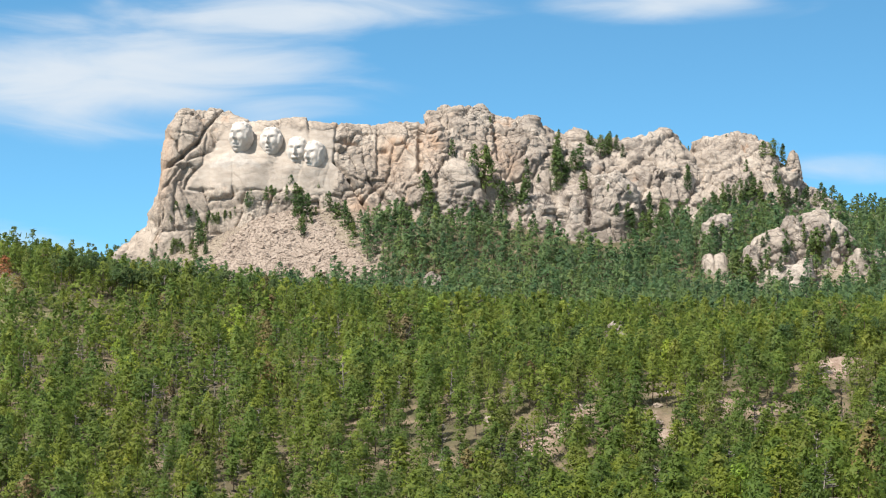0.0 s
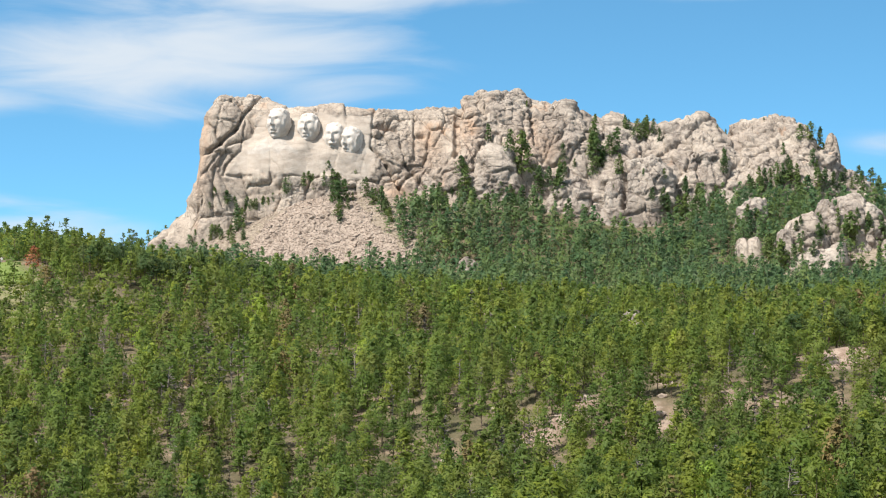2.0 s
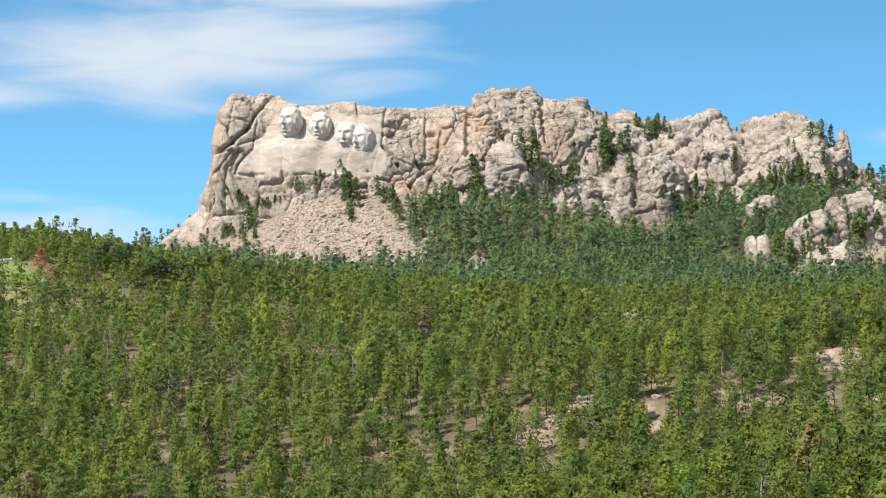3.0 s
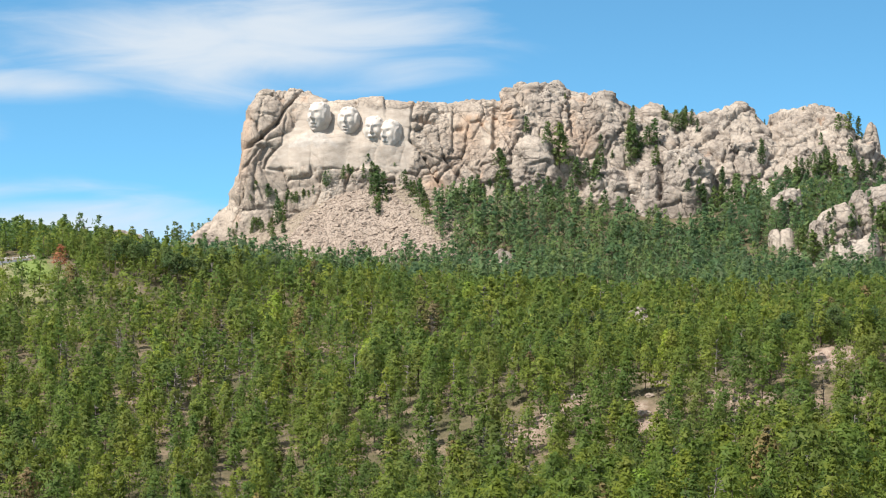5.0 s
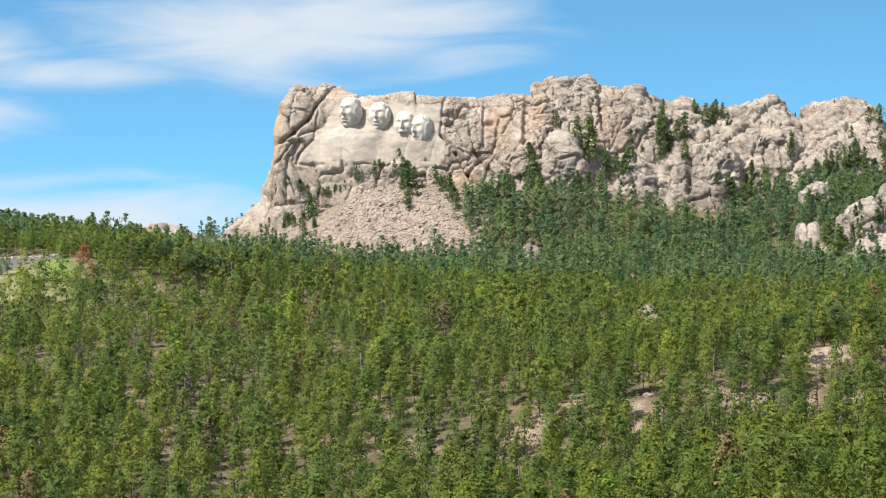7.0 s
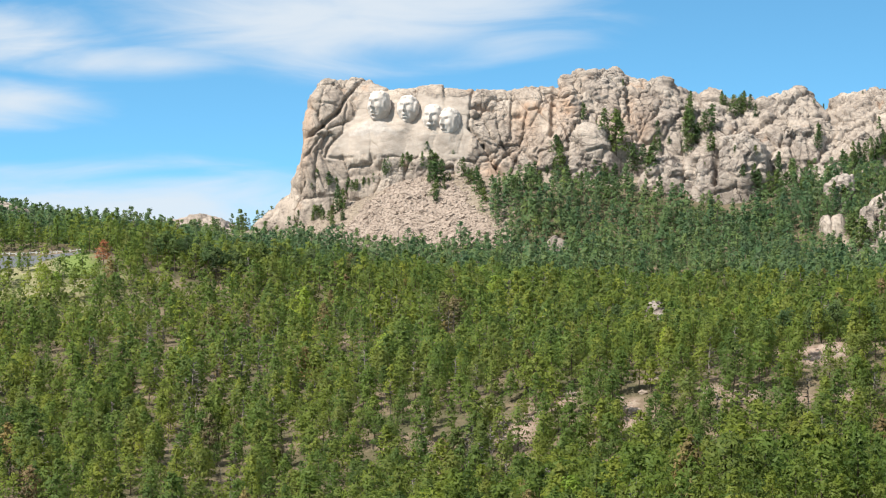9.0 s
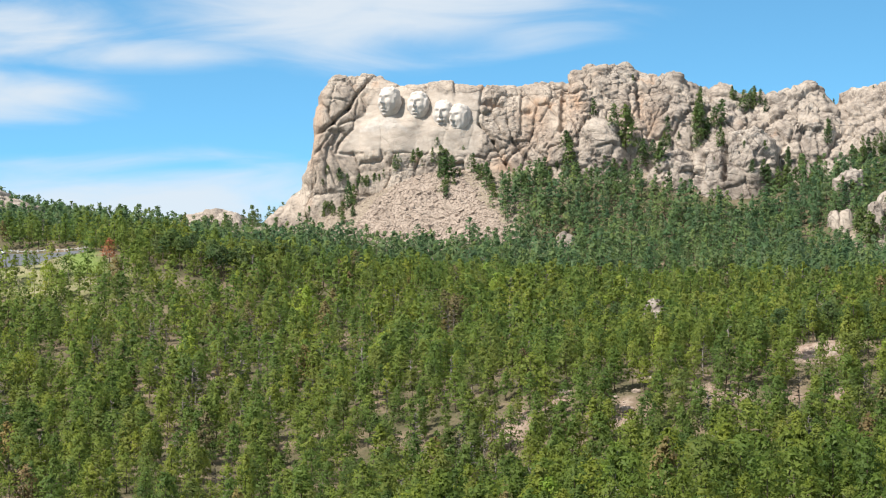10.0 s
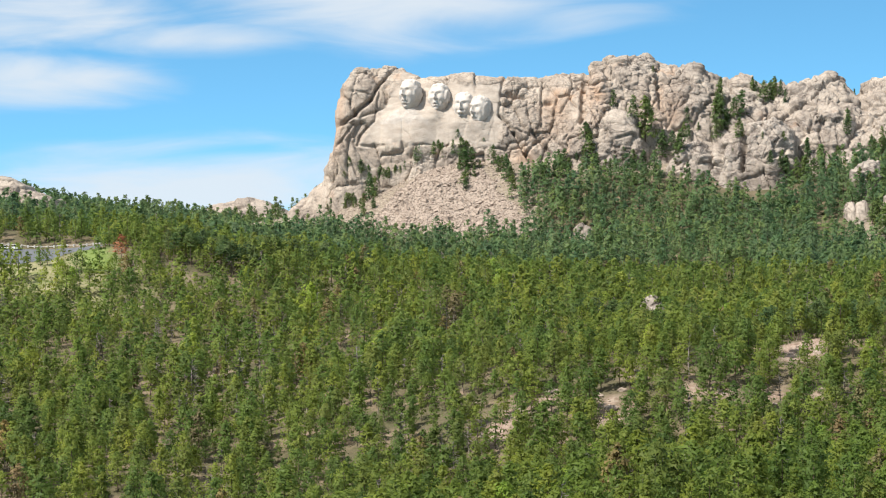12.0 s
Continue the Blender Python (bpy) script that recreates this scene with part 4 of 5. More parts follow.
def pine(seed, clumps, leaves, leaf, bare=0.25, spread=0.2, limbs=8, wood_sides=5, round_top=0.7):
    """A pine one metre of height to the unit 1: wood and needles as arrays."""
    rng = np.random.default_rng(seed)
    bend = rng.normal(0, 0.012, 2)
    zs = np.linspace(-0.06, 0.93 if limbs else 0.9, 5 if wood_sides > 3 else 3)
    axis = lambda z: np.stack([bend[0] * np.sin(3 * z), bend[1] * np.sin(4 * z), z], -1)
    wv, wf = tube(axis(zs), 0.013 * (1.02 - zs) + 0.001, wood_sides)
    woods, faces = [wv], [wf]
    u = bare + (0.94 - bare) * (np.arange(clumps) + rng.uniform(0, 1, clumps)) / clumps
    shape = np.clip((1 - u) / (1 - bare), 0, 1)
    r = spread * (0.06 + 1.0 * shape ** round_top * (1 - 0.4 * shape ** 4)) * rng.uniform(0.2, 1.0, clumps) ** 0.8
    r = np.where(shape < 0.28, 0.6 * r, r)
    ang = np.arange(clumps) * 2.4 + rng.uniform(0, 1.6, clumps)
    lop = 1 + 0.3 * np.cos(ang - rng.uniform(0, 6.3))
    c = axis(u) + np.stack([r * lop * np.cos(ang), r * lop * np.sin(ang), -0.12 * r + rng.normal(0, 0.012, clumps)], 1)
    sizes = spread * rng.uniform(0.32, 0.56, clumps) * (0.50 + 0.66 * shape ** 0.6)
    c[-1], sizes[-1] = axis(np.array([0.93]))[0], 0.15 * spread
    c[-2], sizes[-2] = axis(np.array([0.86]))[0], 0.24 * spread
    for k in rng.choice(clumps, limbs, replace=False):
        start = axis(np.array([u[k] - 0.02]))[0]
        lv, lf = tube([start, (start + c[k]) / 2 + [0, 0, 0.006], c[k]], [0.005, 0.004, 0.001], 3)
        faces.append(lf + sum(len(w) for w in woods))
        woods.append(lv)
    crown = needle_clumps(rng, c, sizes, leaves, leaf)
    return np.concatenate(woods), np.concatenate(faces), *crown


def tris(n):
    return np.arange(n).reshape(-1, 3)


def scatter(rng, x0, x1, y0, y1, step):
    gx, gy = np.meshgrid(np.arange(x0, x1, step), np.arange(y0, y1, step))
    x = gx.ravel() + rng.uniform(-0.48, 0.48, gx.size) * step
    y = gy.ravel() + rng.uniform(-0.48, 0.48, gx.size) * step
    return x, y


def soft_normals(me, normals):
    """Needles in a clump catch the light together, as a rounded tuft does."""
    a = me.attributes.new("custom_normal", "FLOAT_VECTOR", "POINT")
    a.data.foreach_set("vector", np.ascontiguousarray(normals, dtype=np.float32).ravel())


def join_trees(name, label, kinds, x, y, z, h, rng, mats):
    """Many trees as one body of woodland."""
    pick = rng.integers(0, len(kinds), len(x))
    turn = rng.uniform(0, 2 * math.pi, len(x))
    wide = rng.uniform(0.85, 1.2, len(x))
    V, F, M, S, T, base = [], [], [], [], [], 0
    tone = rng.uniform(0, 1, len(x))
    for k, (wv, wf, crown, soft) in enumerate(kinds):
        me = np.where(pick == k)[0]
        if not len(me):
            continue
        v = np.concatenate([wv, crown])
        f = np.concatenate([wf, tris(len(crown)) + len(wv)])
        wn = wv * np.array([1, 1, 0]) - np.array([0, 0, 0])
        wn = wn / (np.linalg.norm(wn, axis=1, keepdims=True) + 1e-6)
        nv = np.concatenate([wn, soft])
        mat = np.concatenate([np.zeros(len(wf), int), np.ones(len(crown) // 3, int)])
        c, s = np.cos(turn[me])[:, None], np.sin(turn[me])[:, None]
        s_w, s_h = (h[me] * wide[me])[:, None], h[me][:, None]
        vx = (v[None, :, 0] * c - v[None, :, 1] * s) * s_w + x[me][:, None]
        vy = (v[None, :, 0] * s + v[None, :, 1] * c) * s_w + y[me][:, None]
        vz = v[None, :, 2] * s_h + z[me][:, None]
        V.append(np.stack([vx, vy, vz], -1).reshape(-1, 3))
        T.append(np.repeat(tone[me], len(v)))
        S.append(np.stack([nv[None, :, 0] * c - nv[None, :, 1] * s, nv[None, :, 0] * s + nv[None, :, 1] * c, np.broadcast_to(nv[None, :, 2], vx.shape)], -1).reshape(-1, 3))
        F.append((f[None] + (np.arange(len(me)) * len(v))[:, None, None]).reshape(-1, 3) + base)
        M.append(np.tile(mat, len(me)))
        base += len(me) * len(v)
    me = mesh_from(name, np.concatenate(V), np.concatenate(F), list(mats), False)
    me.polygons.foreach_set("material_index", np.concatenate(M).astype(np.int32))
    soft_normals(me, np.concatenate(S))
    put_attribute(me, "tone", np.concatenate(T))
    return tagged(new(name, me), label, "forest", kind="stuff")


def dead_tree(seed):
    rng = np.random.default_rng(seed)
    zs = np.linspace(-0.06, 1.0, 6)
    wv, wf = tube(np.stack([0.02 * np.sin(4 * zs + seed), 0.015 * np.sin(5 * zs), zs], 1), 0.016 * (1.05 - zs), 5)
    woods, faces = [wv], [wf]
    for k in range(36):
        u = rng.uniform(0.2, 0.97)
        a, r = rng.uniform(0, 6.28), 0.24 * (1.08 - u) * rng.uniform(0.5, 1.2) + 0.03
        start = np.array([0, 0, u])
        tip = start + np.array([r * math.cos(a), r * math.sin(a), rng.uniform(-0.02, 0.09)])
        mid = (start + tip) / 2 + rng.normal(0, 0.012, 3)
        lv, lf = tube([start, mid, tip], [0.011, 0.008, 0.003], 3)
        faces.append(lf + sum(len(w) for w in woods))
        woods.append(lv)
    return np.concatenate(woods), np.concatenate(faces), np.zeros((0, 3)), np.zeros((0, 3))


PINES = [pine(s, 27, 21, 0.037, 0.10 + 0.06 * (s % 4), 0.23 + 0.028 * (s % 5), 4, 4, 0.42 + 0.12 * (s % 3)) for s in range(12)]
RIDGE_PINES = [pine(20 + s, 17, 13, 0.052, 0.08 + 0.06 * (s % 3), 0.27 + 0.03 * (s % 5), 0, 3, 0.42 + 0.12 * (s % 3)) for s in range(10)]
SMALL_PINES = [pine(40 + s, 12, 11, 0.060, 0.02 + 0.04 * (s % 3), 0.25 + 0.03 * (s % 4), 0, 3, 0.7 + 0.1 * (s % 3)) for s in range(10)]
TALL_PINES = [pine(100 + s, 24, 22, 0.030, 0.46 + 0.05 * s, 0.20 + 0.02 * s, 7, 6, 0.4) for s in range(4)]
BROADLEAF = [pine(80 + s, 40, 20, 0.040, 0.08, 0.36, 5, 5, 0.4) for s in range(3)]
DEAD = [dead_tree(90 + s) for s in range(4)]


def clear_of_gaps(x, y):
    ok = np.ones(len(x), bool)
    for a, b, r in ((-159, 697, 8.5), (-161, 711, 7.0), (-168, 655, 5), (-174, 664, 4), (42, 641, 4), (60, 602, 3.5)):
        ok &= (x - a) ** 2 + (y - b) ** 2 > r * r
    for a, b, r in CLEARINGS:
        ok &= ((x - a) / (0.62 * r)) ** 2 + ((y - b + 0.5 * r) / (1.5 * r)) ** 2 > 1
    ok &= (np.abs(x - 108) > 6.5) | (y < 497) | (y > 525)
    ok &= segment_distance(x, y, (-177, 724, -161, 686)) > 6.5
    return ok & (((x + 119) / 17) ** 2 + ((y - 687) / 17) ** 2 > 1)


def in_land(x, y):
    """The stretch of country that lies open to the road, a wedge that widens away from it."""
    return (x > 58 - 0.415 * y) & (x < np.maximum(14 + 0.237 * y, 110 + 0.07 * y))


def meadow(x, y):
    return np.hypot((x + 182) / 36, (y - 676) / 30)


def lone_tree(kind, mats, label, category="tree", group=""):
    """A tree as a thing of its own: trunk with limbs, and crown."""
    wv, wf, crown, soft = kind
    ob = new("pine_tree" if category == "pine tree" else "tree")
    trunk = new("trunk", mesh_from("trunk", wv, wf, mats[0], False))
    trunk.parent = ob
    if len(crown):
        top = new("crown", mesh_from("crown", crown, tris(len(crown)), mats[1], False))
        soft_normals(top.data, soft)
        top.parent = ob
    return tagged(ob, label, category, group)


def stand(model, x, y, z, h, turn, wide=1.0):
    place, size = Matrix.LocRotScale((x, y, z), Euler((0, 0, turn)), None), Vector((h * wide, h * wide, h))
    if not model.get("used"):
        model["used"] = 1
        model.matrix_basis = place @ Matrix.Diagonal((*size, 1))
        return model
    return copy_thing(model, place @ Matrix.Diagonal((*[a / b for a, b in zip(size, model.scale)], 1)))


def near_forest():
    rng = np.random.default_rng(7)
    x, y = scatter(rng, -260, 270, 276, 800, 6.0)
    p = np.stack([x, y, 0 * x], 1)
    thin = np.where(fbm(p / 22, 2, 50) > -0.8, 0.96, 0.7)
    thin = np.where(meadow(x, y) < 1, np.where(y < 672, 0.7, 0.3), thin)
    in_lot = (np.abs(x - LOT[0]) < 50) & (y > LOT[1] - 40) & (y < LOT[1] + 38)
    keep = in_land(x, y) & (rng.uniform(0, 1, len(x)) < thin) & clear_of_gaps(x, y) & ~in_lot & ((y > 400) | ((x > -15) & (x < 150)))
    x, y = x[keep], y[keep]
    z = ground(x, y) - 0.1
    h = np.clip(rng.normal(10.6, 2.5, len(x)), 4.5, 16)
    h = np.where(rng.uniform(0, 1, len(x)) < 0.12, h * 0.6, h)
    knoll = (y < 408) & (x > 15)
    first = np.argsort(y)[:60]
    models = [lone_tree(k, (BARK, SUNNY_NEEDLES), "bushy light green pine with a broad crown on the knoll", "pine tree", "pines on the near knoll") for k in PINES]
    for n, i in enumerate(first):
        stand(models[n % len(models)], x[i], y[i], z[i], h[i], rng.uniform(0, 6.3), rng.uniform(0.85, 1.15))
    rest = np.ones(len(x), bool)
    rest[first] = False
    kind = rng.uniform(0, 1, len(x))
    for pick, kinds, mats, name, label in (
            ((kind >= 0.10) & knoll, PINES, (BARK, SUNNY_NEEDLES), "knoll_forest", "light green pine trees crowding the near knoll"),
            ((kind >= 0.10) & (y < 545) & ~knoll, PINES, (BARK, NEEDLES), "pine_forest", "dense green pine forest covering the near hillside"),
            ((kind >= 0.10) & (y >= 545), RIDGE_PINES, (BARK, NEEDLES), "ridge_forest", "dense green pine forest along the wooded ridge"),
            ((kind < 0.07), DEAD, (DEAD_WOOD, NEEDLES), "dead_trees", "bare grey dead pines scattered through the forest"),
            ((kind >= 0.07) & (kind < 0.09), PINES, (BARK, BROWN_NEEDLES), "fading_pines", "olive brown fading pines scattered through the forest"),
            ((kind >= 0.09) & (kind < 0.10), BROADLEAF, (BARK, YOUNG_LEAVES), "young_broadleaf_trees", "bright green leafy trees scattered among the pines")):
        m = pick & rest
        join_trees(name, label, kinds, x[m], y[m], z[m], h[m], rng, mats)
    return len(x)


def mid_forest():
    rng = np.random.default_rng(8)
    x, y = scatter(rng, -420, 420, 800, 1125, 5.8)
    limit = np.interp(x, [-420, -190, -150, -60, -42, 0, 40, 60, 120, 135, 200, 420], [1100, 1072, 1062, 1062, 1105, 1112, 1095, 1068, 1068, 1110, 1125, 1125])
    keep = in_land(x, y) & (y < limit) & ((on_talus(x, y) < -1) | (y < 1036)) & (rng.uniform(0, 1, len(x)) < 0.96) & ((y > 925) | (x < -165) | (x > 95))
    x, y = x[keep], y[keep]
    open_ground = ((x > 148) & (x < 226) & (y > 945) & (y < 1030)) | ((x > 126) & (x < 150) & (y > 985) & (y < 1016)) | ((x > -17) & (x < 7) & (y > 1002) & (y < 1040))
    keep = ~open_ground | (rng.uniform(0, 1, len(x)) < 0.22)
    x, y = x[keep], y[keep]
    h = np.clip(rng.normal(12.8, 3.4, len(x)), 5, 21)
    join_trees("mountain_forest", "green pine forest at the foot of the mountain", SMALL_PINES, x, y, ground(x, y) - 0.1, h, rng, (BARK, HAZY_NEEDLES))
    x, y = scatter(rng, -700, 460, 1125, 1660, 13.5)
    keep = ((x < -170) & (x > 40 - 0.415 * y)) | ((x > 205) & (y < 1420) & (x < 0.24 * y + 85))
    x, y = x[keep], y[keep]
    h = np.clip(rng.normal(12, 2.4, len(x)), 7, 18)
    join_trees("far_forest", "distant dark green pine woods", SMALL_PINES, x, y, ground(x, y) - 0.1, h, rng, (BARK, SHADED_NEEDLES))


near_forest()
mid_forest()
bpy.context.view_layer.update()


def rock_at(x, z):
    """How far away the first rock or ground stands at that height."""
    best = None
    for ob in [MOUNTAIN, *ROCKS]:
        hit, place, normal, face = ob.ray_cast(Vector((x, 700, z)), Vector((0, 1, 0)))
        if hit and (best is None or place.y < best):
            best = place.y
    ys = np.arange(930, 1330, 2.0)
    under = np.where(ground(0 * ys + x, ys) > z)[0]
    if len(under) and (best is None or ys[under[0]] < best):
        best = ys[under[0]]
    return best


def cliff_trees(label, spots, seed):
    """Pines rooted on ledges: place across, height of the foot, height of the tree."""
    rng = np.random.default_rng(seed)
    models = [lone_tree(pine(200 + seed * 5 + k, 30, 16, 0.044, 0.03 + 0.03 * k, 0.19 + 0.03 * k, 4, 4, 0.7), (BARK, SHADED_NEEDLES), label, "pine tree", "pines on the mountain") for k in range(4)]
    for n, (x, z, h) in enumerate(spots):
        y = rock_at(x, z)
        if y is not None:
            stand(models[n % 4], x, y + 0.8, z - 0.5, h, rng.uniform(0, 6.3), rng.uniform(0.85, 1.2))


cliff_trees("green pine rooted at the top of the rubble slope", [(-172.0, 159.2, 4.2), (-152.0, 165.0, 6.9), (-144.7, 160.5, 9.7), (-154.5, 158.1, 4.8), (-140.3, 158.2, 8.7), (-136.9, 143.4, 19.0), (-135.2, 146.0, 13.9), (-133.1, 158.9, 7.6), (-128.5, 158.3, 6.9), (-123.5, 160.0, 6.9), (-117.9, 162.7, 6.2), (-110.4, 166.4, 11.1), (-99.6, 172.1, 8.7), (-96.9, 172.1, 9.7), (-93.9, 169.8, 6.2), (-85.5, 181.8, 6.2), (-87.7, 172.2, 9.7), (-82.7, 168.9, 14.5), (-78.7, 161.1, 15.6), (-74.7, 161.1, 15.6)], 1)
cliff_trees("green pine growing among the rubble under the cliff", [(-69.8, 170.7, 13.2), (-76.9, 153.8, 8.7), (-75.6, 149.2, 8.7), (-62.8, 164.5, 13.9), (-58.5, 159.6, 12.1), (-52.8, 155.0, 17.3), (-49.9, 153.4, 12.1), (-152.0, 141.3, 8.7), (-148.1, 141.3, 8.7), (-140.1, 138.7, 7.6), (-163.2, 136.2, 8.7), (-130.5, 138.2, 6.9), (-31.4, 156.5, 10.4), (-44.0, 157.4, 9.7), (-39.0, 154.8, 9.0), (-47.2, 149.1, 10.4)], 2)
cliff_trees("small green pine clinging to the rubble below the cliff", [(-138.7, 152.9, 6.5), (-137.0, 147.3, 7.7), (-133.8, 155.5, 7.0), (-130.5, 156.8, 7.9), (-127.2, 157.5, 8.0), (-123.9, 159.2, 5.8), (-120.6, 160.5, 5.6), (-150.2, 140.6, 8.8), (-152.8, 138.7, 6.5), (-137.0, 137.4, 6.4), (-134.6, 134.1, 9.5), (-130.4, 139.1, 7.4), (-161.7, 138.0, 8.8), (-145.2, 139.3, 7.4), (-140.3, 141.3, 8.1), (-132.4, 144.7, 6.1)], 8)
cliff_trees("green pine in the cluster above the rubble fan", [(-82.0, 160.6, 9.0), (-79.2, 162.3, 10.0), (-76.2, 156.1, 8.6), (-77.9, 152.0, 9.5), (-72.0, 156.1, 9.2), (-70.2, 162.2, 6.8), (-57.1, 162.0, 9.5), (-53.0, 160.3, 8.9), (-50.6, 156.8, 7.7), (-94.4, 173.4, 6.6), (-108.3, 168.8, 10.0), (-79.8, 172.6, 8.4)], 9)
cliff_trees("dark green pine on a ledge of the granite tower", [(31.5, 221.6, 5.7), (8.3, 200.0, 11.4), (21.9, 191.3, 16.0), (28.5, 177.1, 30.2), (73.1, 201.6, 17.8), (92.7, 209.9, 8.5), (99.2, 201.8, 15.6), (103.6, 203.2, 14.2), (112.4, 201.9, 9.2), (69.7, 191.4, 14.2), (73.2, 186.7, 17.8), (70.5, 178.5, 16.0), (77.2, 185.0, 14.2), (86.0, 193.2, 17.8), (81.3, 191.5, 14.2), (53.1, 188.2, 12.4), (60.0, 184.2, 6.4), (50.9, 169.8, 16.0), (44.5, 171.5, 14.2), (38.7, 166.7, 19.6), (48.6, 163.4, 16.0)], 3)
cliff_trees("dark green pine at the foot of the cliffs", [(-4.1, 165.0, 20.8), (-8.0, 161.7, 15.6), (-19.9, 161.6, 13.9), (-23.2, 161.5, 13.2), (-12.7, 166.2, 7.6), (-31.1, 156.5, 9.7), (16.0, 166.5, 9.7), (21.7, 160.3, 13.9), (64.4, 146.1, 13.9), (81.0, 169.7, 3.5), (98.5, 177.8, 5.2), (110.4, 176.2, 6.9), (8.8, 156.9, 12.1), (23.4, 150.7, 17.3), (-24.1, 155.9, 12.1), (-15.9, 157.0, 12.5), (0.6, 158.4, 13.9), (28.6, 158.0, 15.6), (35.2, 156.4, 15.6), (55.1, 151.6, 13.9)], 4)
cliff_trees("dark green pine on the rocky east ridge", [(106.0, 205.9, 14.7), (109.8, 207.0, 11.0), (180.0, 216.7, 3.7), (148.1, 209.8, 3.7), (154.8, 207.4, 4.4), (185.4, 192.9, 8.8), (197.3, 202.5, 11.0), (203.2, 201.8, 13.2), (209.2, 196.6, 15.5), (168.3, 175.9, 10.3), (171.8, 172.4, 12.9), (178.8, 174.2, 14.7), (190.8, 164.1, 18.4), (195.7, 160.7, 20.2), (202.7, 169.1, 16.6), (207.6, 169.2, 16.6), (212.9, 169.2, 14.7), (217.8, 167.9, 15.5)], 5)
cliff_trees("dark green pine in a gully of the mountain", [(124.5, 167.4, 12.8), (140.1, 161.1, 9.6), (123.8, 170.1, 8.2), (123.2, 154.9, 11.4), (123.8, 163.4, 7.1), (131.6, 166.8, 8.9), (142.4, 165.9, 8.9), (132.6, 163.8, 12.1), (132.6, 161.7, 7.1), (108.3, 159.8, 8.9), (109.6, 163.2, 9.2), (102.8, 162.5, 9.2), (111.3, 155.8, 9.2), (182.1, 170.3, 10.3), (175.0, 168.5, 8.5), (167.5, 166.1, 13.5), (178.4, 168.9, 10.7), (174.0, 167.9, 10.3), (162.1, 168.8, 12.4), (163.8, 168.8, 10.0), (169.5, 169.2, 11.0), (187.5, 178.2, 11.7), (180.0, 174.7, 7.1), (175.3, 176.0, 9.2), (190.9, 176.1, 12.1), (182.7, 175.4, 12.8), (186.5, 174.1, 13.5), (186.4, 183.2, 10.3), (204.4, 176.3, 7.8), (203.4, 181.7, 8.5), (201.7, 185.4, 12.4), (71.4, 195.5, 13.2), (71.4, 197.9, 11.0), (72.0, 203.0, 11.7), (73.5, 184.0, 7.5), (30.0, 195.1, 9.2), (31.1, 190.7, 8.5), (92.3, 212.0, 8.2), (94.4, 209.9, 7.5), (-7.5, 179.5, 12.1), (-5.8, 179.2, 8.9), (-6.1, 178.2, 12.4), (224.4, 176.8, 10.0), (224.8, 172.0, 8.5), (230.5, 171.4, 13.2), (230.2, 175.5, 12.4), (148.8, 185.3, 12.4), (148.1, 179.8, 12.8), (49.5, 172.2, 11.0), (51.2, 180.7, 10.3), (49.9, 172.9, 10.0), (53.9, 178.7, 10.3), (86.4, 179.7, 8.9), (84.7, 178.6, 13.2)], 6)
cliff_trees("green pine growing on the granite outcrop", [(111.9, 152.0, 17.2), (117.6, 150.6, 17.2), (122.6, 153.6, 15.6), (127.4, 151.8, 15.0), (132.1, 153.4, 14.1), (150.9, 146.7, 14.1), (156.6, 145.2, 12.5), (201.6, 132.5, 23.4), (211.6, 142.7, 12.5), (171.8, 143.9, 6.9), (174.8, 138.3, 6.9), (182.8, 135.3, 14.1), (192.0, 135.4, 7.8), (158.1, 128.0, 15.6), (161.1, 122.1, 18.7), (198.6, 116.8, 14.1), (210.2, 121.3, 15.6), (215.9, 116.9, 20.3), (220.3, 115.5, 18.7), (224.4, 137.2, 10.9), (136.3, 150.4, 13.1), (169.0, 156.7, 14.1)], 7)
cliff_trees("small pine rooted in a joint of the granite ledges", [(172, 132, 9.0), (178, 130, 10.0), (184, 136, 11.0), (190, 140, 9.0), (196, 148, 10.0), (186, 146, 8.0), (168, 126, 12.0), (200, 140, 12.0), (206, 150, 8.0), (212, 146, 10.0), (174, 146, 7.0), (163, 128, 11.0), (220, 142, 11.0), (156, 130, 12.0)], 10)


# ---- special trees ----
def single(kind, mats, label, x, y, h, turn=0.0, wide=1.0, category="tree"):
    return stand(lone_tree(kind, mats, label, category), x, y, float(ground(x, y)) - 0.1, h, turn, wide)


single(PINES[2], (BARK, RED_NEEDLES), "dead pine with rust-red needles on the ridge", -156.3, 700, 10.5, 0.0, 1.15)
single(PINES[5], (BARK, BROWN_NEEDLES), "fading brown pine among green ones", -99.9, 546, 9.5)
for k, (x, y, h) in enumerate([(-160.5, 655, 10.0), (-167.6, 664, 8.5), (-172.5, 672, 7.5), (-186.0, 688, 6.0), (-176.8, 742, 8.0), (-103.1, 694, 8.5), (-81, 700, 7.0), (41.7, 646, 9.0),
                               (25.3, 648, 7.0), (79.4, 610, 9.0), (105.9, 600, 9.5), (65.6, 598, 7.0)]):
    single(BROADLEAF[k % 3], (BARK, YOUNG_LEAVES), "bright green leafy tree among dark pines", x, y, h, k * 1.3, 0.9, "leafy tree")
for k, (x, y, h) in enumerate([(21, 455, 9), (24, 457, 10.5), (18, 458, 8), (-8, 520, 9), (-30, 560, 9), (-64, 470, 8), (12, 505, 9), (95, 560, 10), (-110, 600, 9)]):
    single(DEAD[k % 4], (DEAD_WOOD,), "bare grey dead pine on the hillside", x, y, h, k * 2.1, 1.2, "dead tree")


